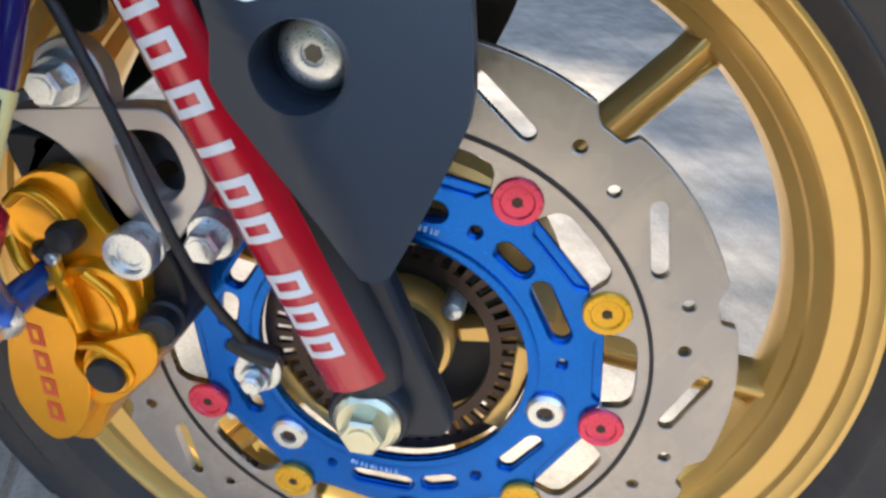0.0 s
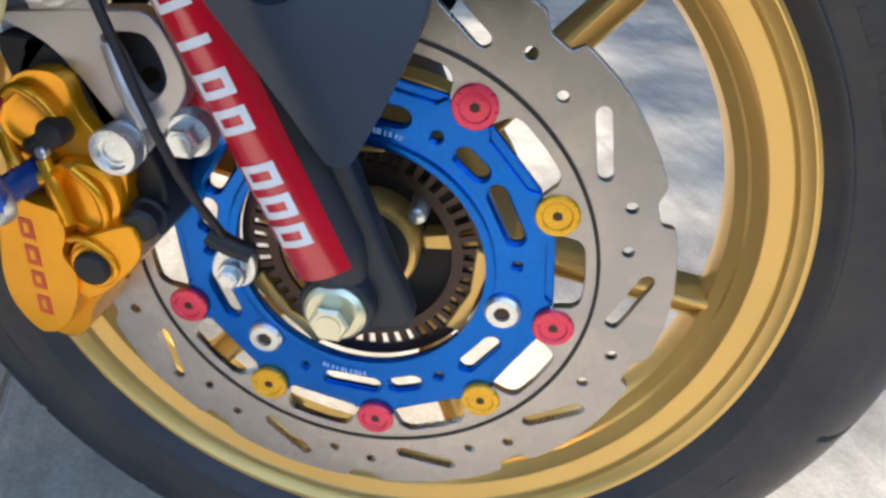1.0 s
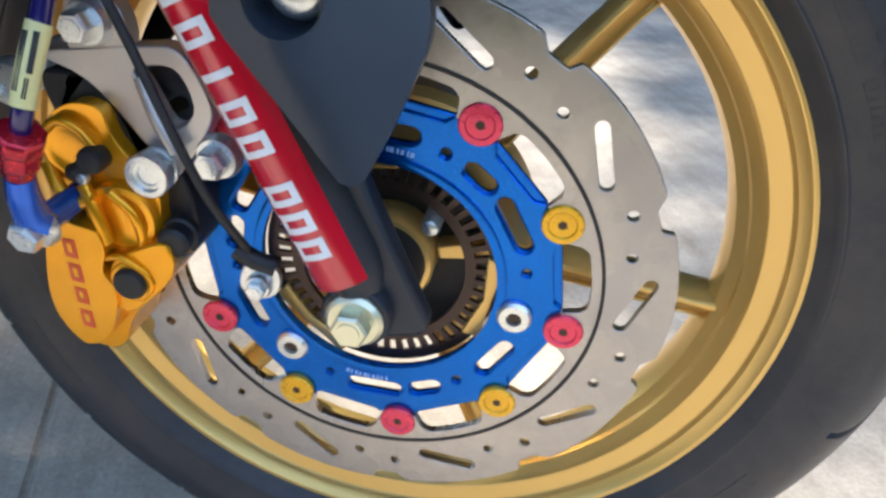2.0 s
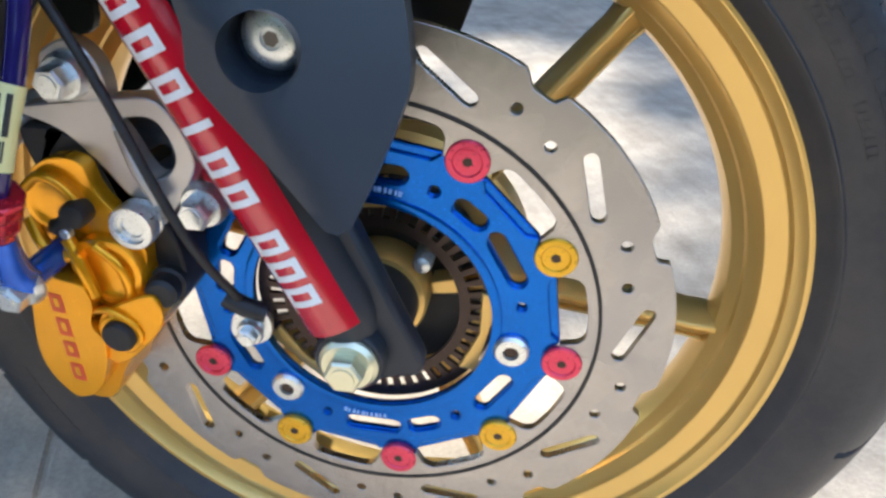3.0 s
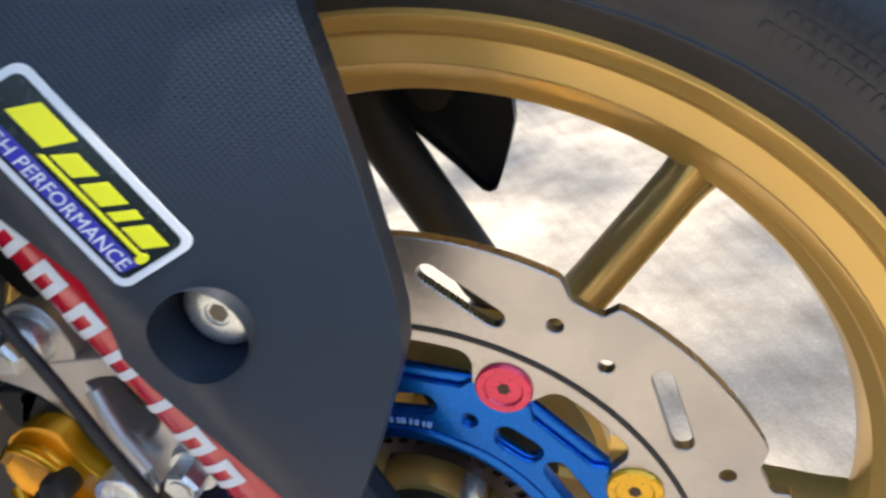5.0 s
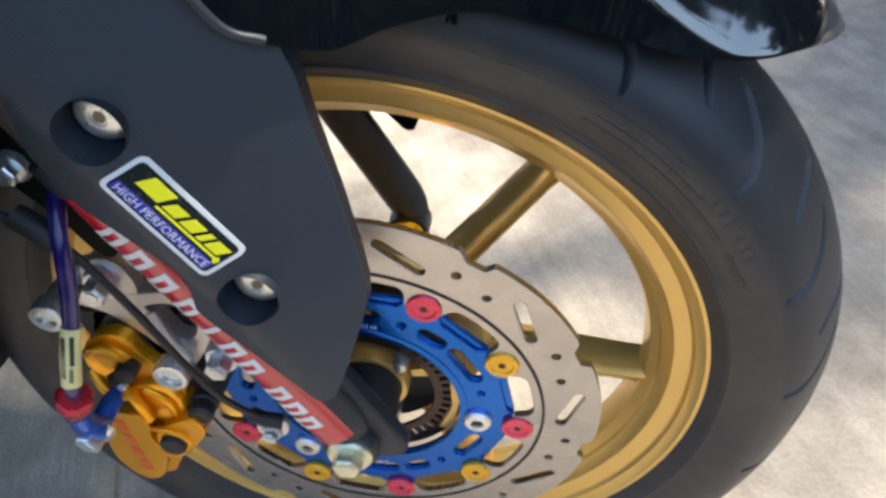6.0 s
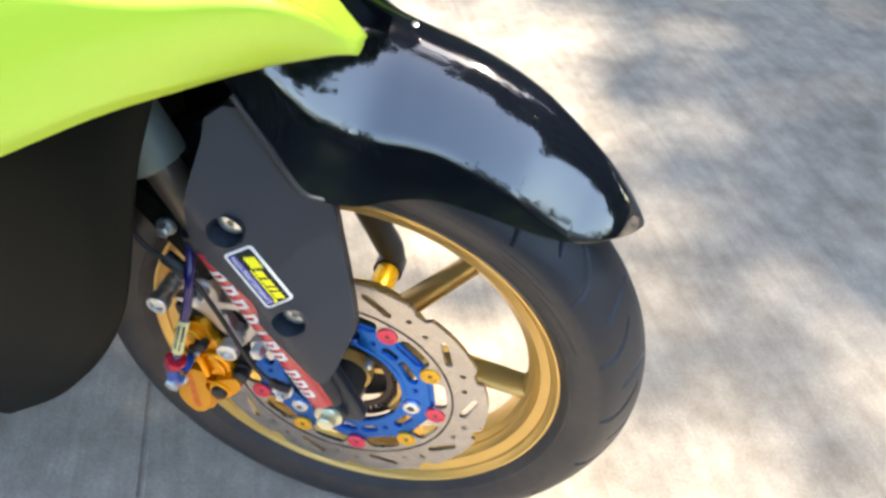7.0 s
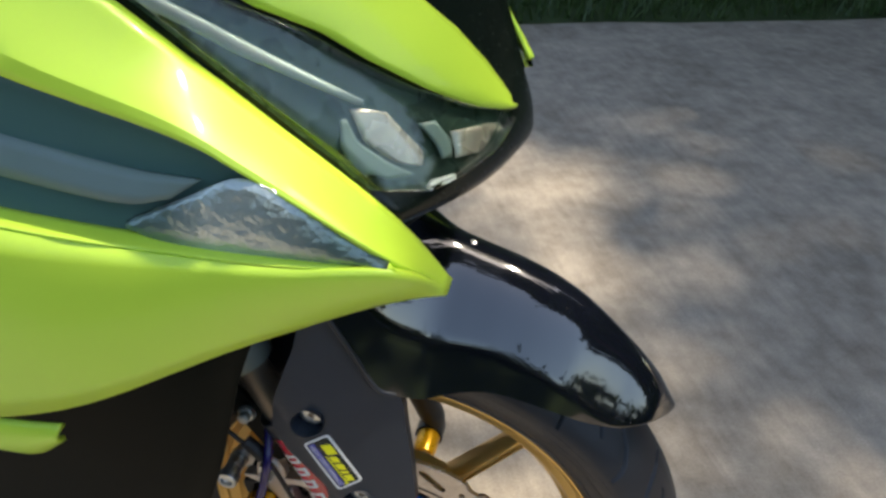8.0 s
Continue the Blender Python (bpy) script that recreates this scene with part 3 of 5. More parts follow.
def sheet(loops, step, shape, depth):
    """A moulded sheet: an outline with holes, filled with points at even steps, bent by shape(x, z), with its edges turned back."""
    bm = bmesh.new()
    edges = []
    for loop in loops:
        vs = [bm.verts.new((x, 0, z)) for x, z in loop]
        edges += [bm.edges.new((vs[i], vs[(i + 1) % len(vs)])) for i in range(len(vs))]
    bmesh.ops.triangle_fill(bm, edges=edges, use_beauty=True)
    for axis, lo, hi in (((1, 0, 0), -0.10, 0.05), ((0, 0, 1), 0.31, 0.58)):
        c = lo
        while c < hi:
            bmesh.ops.bisect_plane(bm, geom=bm.verts[:] + bm.edges[:] + bm.faces[:], plane_co=(c, 0, c), plane_no=axis)
            c += step
    for v in bm.verts:
        v.co.y = shape(v.co.x, v.co.z)
    bound = [e for e in bm.edges if e.is_boundary]
    made = bmesh.ops.extrude_edge_only(bm, edges=bound)
    for g in made["geom"]:
        if isinstance(g, bmesh.types.BMVert):
            g.co.y += depth
    return bm


def fork_guard(y_shift, mirror, parent):
    loops = [dense(guard_line, 0.004)] + [[(x + r * math.cos(k * math.pi / 18), z + r * math.sin(k * math.pi / 18)) for k in range(36)] for x, z, r in WELLS]
    bm = sheet(loops, 0.006, guard_y, 0.009)
    wells = []
    for (x, z, r) in WELLS:
        y = guard_y(x, z)
        d, u, v = frame_of((0, -1, 0))
        ring = [[Vector((x, y + 0.0135, z)) + d * h + (u * math.cos(k * math.pi / 18) + v * math.sin(k * math.pi / 18)) * rr for k in range(36)]
                for h, rr in ((0.0125, r * 1.01), (0.001, r * 0.99), (0.0, r * 0.96), (0.0, r * 0.4), (0.0, r * 0.02))]
        wells.append((grid(ring, False, True)))
    flip = Matrix.Translation((0, y_shift, 0)) @ Matrix.Diagonal((1, -1 if mirror else 1, 1, 1))
    bm.transform(flip)
    o = part("fork_guard", bm, GUARD, parent, "matt black plastic fork guard with two recessed bolts", smooth=35, bevel=0.0013)
    for w in wells:
        w.transform(flip)
        part("bolt_well", w, PLASTIC, o)
    return o


GUARD = material("textured_black_plastic", (0.019, 0.027, 0.040), 0.42, 0, 0.12, 30, 0.10, 1600)
gn, gl = GUARD.node_tree.nodes, GUARD.node_tree.links
gco, gbump = gn.new("ShaderNodeTexCoord"), gn.new("ShaderNodeBump")
waves = []
for ang in (0.0, math.pi / 2):
    mp, wv = gn.new("ShaderNodeMapping"), gn.new("ShaderNodeTexWave")
    mp.inputs["Rotation"].default_value = (0, ang + 0.5, 0)
    wv.inputs["Scale"].default_value = 250
    gl.new(gco.outputs["Object"], mp.inputs[0])
    gl.new(mp.outputs[0], wv.inputs[0])
    waves.append(wv)
wm, sx, zr, mask = gn.new("ShaderNodeMath"), gn.new("ShaderNodeSeparateXYZ"), gn.new("ShaderNodeMapRange"), gn.new("ShaderNodeMath")
wm.operation = mask.operation = "MULTIPLY"
gl.new(waves[0].outputs[1], wm.inputs[0]), gl.new(waves[1].outputs[1], wm.inputs[1])
gl.new(gco.outputs["Object"], sx.inputs[0]), gl.new(sx.outputs[2], zr.inputs[0])
zr.inputs[1].default_value, zr.inputs[2].default_value = 0.395, 0.455
gl.new(wm.outputs[0], mask.inputs[0]), gl.new(zr.outputs[0], mask.inputs[1])
gbump.inputs["Strength"].default_value, gbump.inputs["Distance"].default_value = 0.35, 0.0005
gl.new(mask.outputs[0], gbump.inputs["Height"])
gl.new(gbump.outputs[0], gn["Principled BSDF"].inputs["Normal"])

guard = fork_guard(0, False, fork)
far_guard = fork_guard(0.0155, True, far_fork)
far_guard.location = (-0.002, 0, -0.005)
for (x, z, r), (bx, bz) in zip(WELLS, BOLTS):
    bolt("guard_bolt", (bx, guard_y(x, z) + 0.0135, bz), (0, -1, 0), guard, ZINC, 0.0108, 0.0, 0.004, 0.0070, "zinc button-head bolt", socket=True)

# decal on the guard
D0, D1, D2 = Vector((-0.0583, 0, 0.4471)), Vector((-0.0411, 0, 0.4544)), Vector((-0.0317, 0, 0.4014))   # its corners: top behind, top ahead, bottom behind
EU, EV = (D2 - D0), (D1 - D0)                                # along the lettering and across it


def on_decal(u, v, lift):
    p = D0 + EU * u + EV * v
    return Vector((p.x, guard_y(p.x, p.z) - lift, p.z))


def decal(loop, mat, name, lift, label="", step=0.05):
    """A thin printed shape on the guard, from a loop of (along, across) in parts of the decal."""
    bm = bmesh.new()
    vs = [bm.verts.new((u, v, 0)) for u, v in loop]
    bmesh.ops.triangle_fill(bm, edges=[bm.edges.new((vs[i], vs[(i + 1) % len(vs)])) for i in range(len(vs))], use_beauty=True)
    for k in range(1, 20):
        bmesh.ops.bisect_plane(bm, geom=bm.verts[:] + bm.edges[:] + bm.faces[:], plane_co=(k / 20, k / 8, 0), plane_no=(1, 0, 0))
        if k < 8:
            bmesh.ops.bisect_plane(bm, geom=bm.verts[:] + bm.edges[:] + bm.faces[:], plane_co=(0, k / 8, 0), plane_no=(0, 1, 0))
    for v in bm.verts:
        v.co = on_decal(v.co.x, v.co.y, lift)
    made = bmesh.ops.extrude_edge_only(bm, edges=[e for e in bm.edges if e.is_boundary])
    for g in made["geom"]:
        if isinstance(g, bmesh.types.BMVert):
            g.co.y += 0.0003
    return part(name, bm, mat, guard, label, smooth=60)


def round_box(u0, v0, u1, v1, ru, rv):
    out = []
    for cu, cv, a in ((u1 - ru, v1 - rv, 0), (u0 + ru, v1 - rv, 90), (u0 + ru, v0 + rv, 180), (u1 - ru, v0 + rv, 270)):
        out += [(cu + ru * math.cos(radians(a + 15 * k)), cv + rv * math.sin(radians(a + 15 * k))) for k in range(7)]
    return out


decal(round_box(0, 0, 1, 1, 0.055, 0.16), WHITE, "decal_border", 0.0004, "white border of a rectangular sticker")
decal(round_box(0.035, 0.095, 0.965, 0.905, 0.035, 0.10), DECAL, "decal_field", 0.0006, "black field of the sticker")
for u0, wide, tall in ((0.13, 0.20, 0.84), (0.37, 0.12, 0.74), (0.53, 0.12, 0.76), (0.685, 0.05, 0.76), (0.77, 0.12, 0.76)):
    # plain slanted blocks
    decal([(u0, 0.52), (u0 + wide, 0.52), (u0 + wide + 0.05, tall), (u0 + 0.05, tall)], DECAL_Y, "yellow_mark", 0.0008)
decal([(0.34, 0.43), (0.90, 0.43), (0.915, 0.475), (0.355, 0.475)], DECAL_Y, "yellow_mark", 0.0008)
decal([(0.05, 0.15), (0.93, 0.15), (0.94, 0.36), (0.06, 0.36)], DECAL_B, "blue_band", 0.0008)
decal([(0.925 + 0.022 * math.cos(k * math.pi / 8), 0.44 + 0.075 * math.sin(k * math.pi / 8)) for k in range(16)], DECAL_Y, "yellow_mark", 0.0009)


def lettering(text, place, mat, parent, name, size=1.0):
    """Flat letters with the built-in font, width 1 before size, put on a surface by place(x, y)."""
    cu = bpy.data.curves.new("letters", "FONT")
    cu.body, cu.align_x, cu.align_y, cu.resolution_u = text, "LEFT", "BOTTOM_BASELINE", 2
    tmp = bpy.data.objects.new("letters", cu)
    scene.collection.objects.link(tmp)
    bpy.context.view_layer.update()
    me = bpy.data.meshes.new_from_object(tmp.evaluated_get(bpy.context.evaluated_depsgraph_get()))
    bpy.data.objects.remove(tmp)
    wide = max(v.co.x for v in me.vertices)
    bm = bmesh.new()
    bm.from_mesh(me)
    bpy.data.meshes.remove(me)
    for v in bm.verts:
        v.co = place(v.co.x / wide, v.co.y / wide)
    return part(name, bm, mat, parent, smooth=0)


lettering("HIGH PERFORMANCE", lambda x, y: on_decal(0.07 + 0.85 * x, 0.175 + y * 2.35, 0.0011), WHITE, guard, "lettering")


# ---- brake caliper, bracket and hose ----
def slab(outline, y0, y1, mat, name, parent, label="", bevel=0.002, holes=()):
    return part(name, plate([outline, *holes], on_wheel(y0), y1 - y0), mat, parent, label, bevel=bevel, smooth=40)


def smooth_loop(pts, steps=4):
    """A closed smooth outline through a few points."""
    p = [Vector((*q, 0)) for q in pts]
    n, out = len(p), []
    for i in range(n):
        a, b, c, d = p[i - 1], p[i], p[(i + 1) % n], p[(i + 2) % n]
        for s in range(steps):
            t = s / steps
            q = 0.5 * (2 * b + (c - a) * t + (2 * a - 5 * b + 4 * c - d) * t * t + (3 * b - a - 3 * c + d) * t ** 3)
            out.append((q.x, q.y))
    return out


caliper = slab(smooth_loop([(-0.132, 0.310), (-0.1265, 0.3265), (-0.1145, 0.3335), (-0.1035, 0.3315), (-0.0995, 0.319), (-0.085, 0.300), (-0.0845, 0.284), (-0.0775, 0.268), (-0.085, 0.2575), (-0.1045, 0.2345), (-0.113, 0.2165),
                            (-0.123, 0.2125), (-0.1325, 0.2185), (-0.137, 0.236), (-0.134, 0.265), (-0.126, 0.290)]), -0.0865, -0.034, ORANGE, "caliper", bike,
               "orange-gold anodised brake caliper", 0.003)
slab(smooth_loop([(-0.129, 0.2895), (-0.1195, 0.2855), (-0.1085, 0.2825), (-0.1060, 0.2735), (-0.1085, 0.2632), (-0.1045, 0.2555), (-0.1065, 0.2415), (-0.1135, 0.2270), (-0.1250, 0.2225), (-0.1345, 0.2350), (-0.1365, 0.2500), (-0.1335, 0.2700)]),
     -0.0975, -0.080, ORANGE, "cover", caliper, "", 0.003)
slab(smooth_loop([(-0.105, 0.267), (-0.092, 0.276), (-0.0795, 0.280), (-0.0775, 0.267), (-0.087, 0.254), (-0.100, 0.243), (-0.109, 0.249)]), -0.0955, -0.078, ORANGE, "pin_boss", caliper, "", 0.0025)
part("piston_housing", turned((-0.101, -0.084, 0.286), (0, -1, 0), [(0, 0.0165), (0.004, 0.0165), (0.0062, 0.0150), (0.0066, 0.0125), (0.0058, 0.0115), (0.0058, 0.004)], 40), ORANGE, caliper)
part("piston_housing", turned((-0.118, -0.084, 0.314), (0, -1, 0), [(0, 0.0135), (0.003, 0.0135), (0.005, 0.0120), (0.0052, 0.0095), (0.0046, 0.0085), (0.0046, 0.003)], 40), ORANGE, caliper)
# cast ridges round the two cylinders and the pin
for line, r in (([(-0.1285, -0.0880, 0.3205), (-0.1205, -0.0895, 0.3268), (-0.1125, -0.0895, 0.3240), (-0.1065, -0.0885, 0.3150)], 0.0022),
                ([(-0.1310, -0.0870, 0.3060), (-0.1240, -0.0920, 0.2980), (-0.1170, -0.0930, 0.2935), (-0.1085, -0.0915, 0.2960)], 0.0030),
                ([(-0.1135, -0.0915, 0.3010), (-0.1090, -0.0930, 0.2890), (-0.1060, -0.0935, 0.2760)], 0.0030),
                ([(-0.1030, -0.0905, 0.2985), (-0.0945, -0.0905, 0.2905), (-0.0920, -0.0900, 0.2790), (-0.0940, -0.0900, 0.2710)], 0.0024),
                ([(-0.1075, -0.0950, 0.2690), (-0.0995, -0.0965, 0.2715), (-0.0905, -0.0960, 0.2660), (-0.0875, -0.0955, 0.2600)], 0.0016)):
    part("cast_ridge", tube(line, r, 12), ORANGE, caliper)
part("pin_ring", turned((-0.0965, -0.0955, 0.2600), (0, -1, 0), [(0, 0.0098), (0.0012, 0.0096), (0.0018, 0.0088), (0.0016, 0.0074)], 32), ORANGE, caliper)
part("pin_cap", turned((-0.0965, -0.0955, 0.2600), (0, -1, 0), [(0, 0.0072), (0.0035, 0.0072), (0.0048, 0.0062), (0.0052, 0.003)], 24), BLACK_RUB, caliper, "black rubber pin cap")
cap = part("bleed_cap", turned((-0.1075, -0.087, 0.3125), (0.12, -1, 0.1), [(0, 0.0056), (0.007, 0.0056), (0.009, 0.0046), (0.0098, 0.002)], 24), BLACK_RUB, caliper, "black rubber bleed cap")
part("cap_strap", tube([(-0.1075, -0.093, 0.313), (-0.113, -0.094, 0.308), (-0.117, -0.091, 0.306)], 0.0034, 12), BLACK_RUB, cap)
part("bleed_nipple", turned((-0.1095, -0.0945, 0.3065), (0, -1, 0), [(0, 0.0023), (0.003, 0.0023), (0.0036, 0.0016)], 16), ZINC, caliper, "bright bleed nipple")
for k, (s0, wide) in enumerate(((0.0, 0.2), (0.27, 0.2), (0.54, 0.18), (0.80, 0.2))):
    # red marks down the cover
    a = Vector((-0.1215, 0, 0.278)).lerp(Vector((-0.1205, 0, 0.233)), s0)
    b = Vector((-0.1215, 0, 0.278)).lerp(Vector((-0.1205, 0, 0.233)), s0 + wide)
    slab([(a.x - 0.0028, a.z), (a.x + 0.0028, a.z - 0.0008), (b.x + 0.0028, b.z - 0.0008), (b.x - 0.0028, b.z)], -0.0978, -0.0972, REDPRINT, "red_mark", caliper, "", 0)
    slab([(a.x - 0.0010, a.z - 0.002), (a.x + 0.0010, a.z - 0.0024), (b.x + 0.0010, b.z + 0.0020), (b.x - 0.0010, b.z + 0.0024)], -0.0980, -0.0976, ORANGE, "red_mark_gap", caliper, "", 0)

slab(smooth_loop([(-0.132, 0.335), (-0.122, 0.343), (-0.106, 0.337), (-0.090, 0.318), (-0.077, 0.303), (-0.073, 0.282), (-0.080, 0.266), (-0.11, 0.28)]), -0.079, -0.036, BLACK_RUB,
                 "pad_carrier", caliper, "black pad carrier", 0.004)
part("pin_boot", turned((-0.080, -0.078, 0.2785), (0.15, -1, 0.05), [(0, 0.0075), (0.006, 0.0078), (0.007, 0.0066), (0.009, 0.0070), (0.014, 0.0066), (0.0155, 0.005)], 24), BLACK_RUB, caliper, "black rubber pin boot")

bracket = slab(smooth_loop([(-0.131, 0.349), (-0.113, 0.353), (-0.090, 0.356), (-0.072, 0.356), (-0.061, 0.336), (-0.066, 0.321), (-0.078, 0.305), (-0.087, 0.297), (-0.094, 0.306), (-0.101, 0.327), (-0.113, 0.341)]),
               -0.0790, -0.0690, ALLOY, "caliper_bracket", bike, "cast aluminium caliper bracket", 0.0018,
               holes=[smooth_loop([(-0.091, 0.347), (-0.075, 0.349), (-0.0685, 0.335), (-0.074, 0.326), (-0.081, 0.326), (-0.088, 0.340)])])
slab(smooth_loop([(-0.116, 0.350), (-0.094, 0.352), (-0.093, 0.368), (-0.103, 0.377), (-0.116, 0.370)]), -0.0785, -0.0700, ALLOY, "bracket_lug", bracket, "", 0.0018)
part("slider_sleeve", turned((-0.0862, -0.070, 0.3075), (0, -1, 0), [(0, 0.0082), (0.006, 0.0082), (0.0065, 0.0088), (0.008, 0.0088), (0.0085, 0.0080), (0.0100, 0.0080), (0.0105, 0.0090), (0.012, 0.0090),
                                                                     (0.0125, 0.0080), (0.014, 0.0080), (0.0145, 0.0094), (0.0195, 0.0094), (0.0205, 0.0088), (0.0207, 0.0066),
                                                                     (0.0190, 0.0062), (0.0190, 0.0046), (0.0180, 0.0042)], 36), ZINC, bracket, "bright turned slider sleeve")
part("stay_rod", tube([(-0.088, -0.080, 0.345), (-0.082, -0.083, 0.330), (-0.075, -0.084, 0.317)], 0.0030, 14), ALLOY, bracket)
bolt("mount_bolt", (-0.0585, -0.079, 0.3165), (0, -1, 0), bracket, ZINC, 0.0094, 0.0064, 0.0055, 0.0085, "zinc hexagon mounting bolt")
bolt("mount_bolt", (-0.1055, -0.0785, 0.3640), (0, -1, 0), bracket, ZINC, 0.0092, 0.0064, 0.0050, 0.0085, "zinc hexagon mounting bolt")
part("spacer_bolt", turned((-0.148, -0.040, 0.335), (0, -1, 0), [(0, 0.0072), (0.012, 0.0072), (0.0125, 0.0082), (0.016, 0.0082), (0.0165, 0.0074), (0.020, 0.0074), (0.0205, 0.0082), (0.024, 0.0082), (0.0245, 0.0074),
                                                                (0.030, 0.0074), (0.031, 0.0094), (0.039, 0.0094), (0.0402, 0.0086), (0.0404, 0.0056), (0.0380, 0.0050)], 36), ZINC, bracket,
     "bright ribbed spacer bolt")
slab(smooth_loop([(-0.160, 0.330), (-0.146, 0.346), (-0.118, 0.350), (-0.118, 0.343), (-0.136, 0.326), (-0.150, 0.322)]), -0.052, -0.044, ALLOY, "rear_arm", bracket, "", 0.0015)

hose = part("brake_hose", tube([(-0.110, -0.064, 0.455), (-0.099, -0.084, 0.432), (-0.0925, -0.104, 0.414), (-0.0940, -0.1115, 0.392), (-0.0976, -0.1169, 0.3734), (-0.1003, -0.1230, 0.359),
                                (-0.1024, -0.1275, 0.3472), (-0.1075, -0.1265, 0.335)], 0.0036), PURPLE, bike, "glossy purple brake hose")
label = part("hose_label", tube([(-0.0976, -0.1169, 0.3734), (-0.1003, -0.1230, 0.3600), (-0.1024, -0.1275, 0.3480)], 0.0043, 20), LABEL, hose, "pale yellow hose label with dark print")
for k, (t0, t1, a0) in enumerate(((0.08, 0.60, -40), (0.10, 0.85, 5), (0.66, 0.92, -35))):
    for j in range(2 if k != 1 else 3):
        p, q = Vector((-0.0978, -0.1175, 0.3730)), Vector((-0.1022, -0.1272, 0.3490))
        d = (q - p).normalized()
        o = (Vector((0, -1, 0)) - d * d.dot(Vector((0, -1, 0)))).normalized()
        w = d.cross(o)
        ang = radians(a0 + j * 11)
        off = (o * math.cos(ang) + w * math.sin(ang)) * 0.00432
        part("print_bar", tube([p.lerp(q, t0) + off, p.lerp(q, (t0 + t1) / 2) + off, p.lerp(q, t1) + off], 0.00032 if k else 0.00055, 6), PRINT, label)
fit_base, fit_d = Vector((-0.1075, -0.1265, 0.3345)), Vector((-0.45, 0.28, -0.85))
part("hose_fitting", turned(fit_base, fit_d, [(-0.006, 0.0072), (-0.0045, 0.0084), (0.001, 0.0084), (0.002, 0.0072), (0.004, 0.0076), (0.010, 0.0076), (0.011, 0.0064), (0.017, 0.0060)], 8), REDFIT, hose,
              "red anodised hose fitting", smooth=30, bevel=0.0006)
part("banjo", tube([(-0.1150, -0.1220, 0.3190), (-0.1175, -0.1195, 0.309), (-0.1195, -0.1160, 0.300), (-0.1200, -0.1130, 0.2935)], lambda t: 0.0052 + 0.0022 * t, 20), BLUEFIT, hose, "bright blue banjo fitting")
bolt("banjo_bolt", (-0.1205, -0.1110, 0.2920), (-0.1, -1, -0.1), hose, ZINC, 0.0090, 0.0068, 0.0045, 0.0075, "zinc banjo bolt")
part("banjo_post", turned((-0.1195, -0.0860, 0.2935), (-0.03, -1, -0.03), [(0, 0.0056), (0.026, 0.0056)], 20), BLUEFIT, hose)

cable = part("sensor_cable", tube([(-0.150, -0.085, 0.480), (-0.138, -0.097, 0.457), (-0.131, -0.100, 0.434), (-0.118, -0.101, 0.421), (-0.103, -0.101, 0.412), (-0.094, -0.101, 0.401), (-0.085, -0.101, 0.383),
                                   (-0.076, -0.101, 0.361), (-0.067, -0.101, 0.336), (-0.058, -0.100, 0.313), (-0.052, -0.097, 0.298), (-0.047, -0.092, 0.285), (-0.046, -0.088, 0.278)], 0.0019, 12), BLACK_RUB, bike,
             "thin black wheel-sensor cable")
part("cable_clip", tube([(-0.113, -0.099, 0.419), (-0.103, -0.1005, 0.4115), (-0.098, -0.101, 0.406)], 0.0056, 14), BLACK_RUB, cable, "black cable clip")
sensor = part("sensor", tube([(-0.052, -0.0880, 0.2790), (-0.044, -0.0875, 0.2745), (-0.036, -0.0860, 0.2715)], 0.0042, 16), BLACK_RUB, cable, "black wheel-speed sensor")
slab(smooth_loop([(-0.054, 0.257), (-0.045, 0.252), (-0.037, 0.257), (-0.037, 0.268), (-0.050, 0.269)]), -0.0835, -0.0800, ZINC, "sensor_tab", sensor, "zinc sensor tab", 0.0008)
bolt("sensor_bolt", (-0.0449, -0.0835, 0.2595), (0, -1, 0), sensor, ZINC, 0.0060, 0.0044, 0.003, 0.0040, "small zinc bolt")

# stay beside the fork, with its bolt
stay = slab(smooth_loop([(-0.150, 0.455), (-0.136, 0.462), (-0.110, 0.436), (-0.094, 0.412), (-0.090, 0.385), (-0.100, 0.380), (-0.112, 0.400), (-0.130, 0.424)]), -0.0795, -0.0740, DARKPLASTIC, "fork_stay", bike,
            "black fork stay with one zinc bolt", 0.0018)
bolt("stay_bolt", (-0.1195, -0.0795, 0.4295), (0, -1, 0), stay, ZINC, 0.0078, 0.0054, 0.0035, 0.0060, "zinc hexagon bolt")

# ---- mudguard ----
low = [(-0.075, -0.090, 0.60), (-0.045, -0.0905, 0.560), (-0.024, -0.0895, 0.525), (-0.007, -0.0870, 0.4925), (0.020, -0.0745, 0.478), (0.044, -0.0670, 0.483), (0.070, -0.062, 0.486), (0.095, -0.060, 0.482),
       (0.121, -0.057, 0.474), (0.147, -0.051, 0.464), (0.172, -0.043, 0.458), (0.194, -0.030, 0.456), (0.208, -0.014, 0.452), (0.2155, -0.002, 0.450)]
crest = [(-0.060, 0, 0.625), (-0.04, 0, 0.610), (-0.02, 0, 0.600), (0.0, 0, 0.590), (0.025, 0, 0.580), (0.050, 0, 0.572), (0.080, 0, 0.563), (0.107, 0, 0.552),
         (0.133, 0, 0.537), (0.158, 0, 0.518), (0.180, 0, 0.498), (0.198, 0, 0.477), (0.209, 0, 0.462), (0.2155, 0, 0.452)]
lo, cr = spline(low, 6), spline(crest, 6)
rows = []
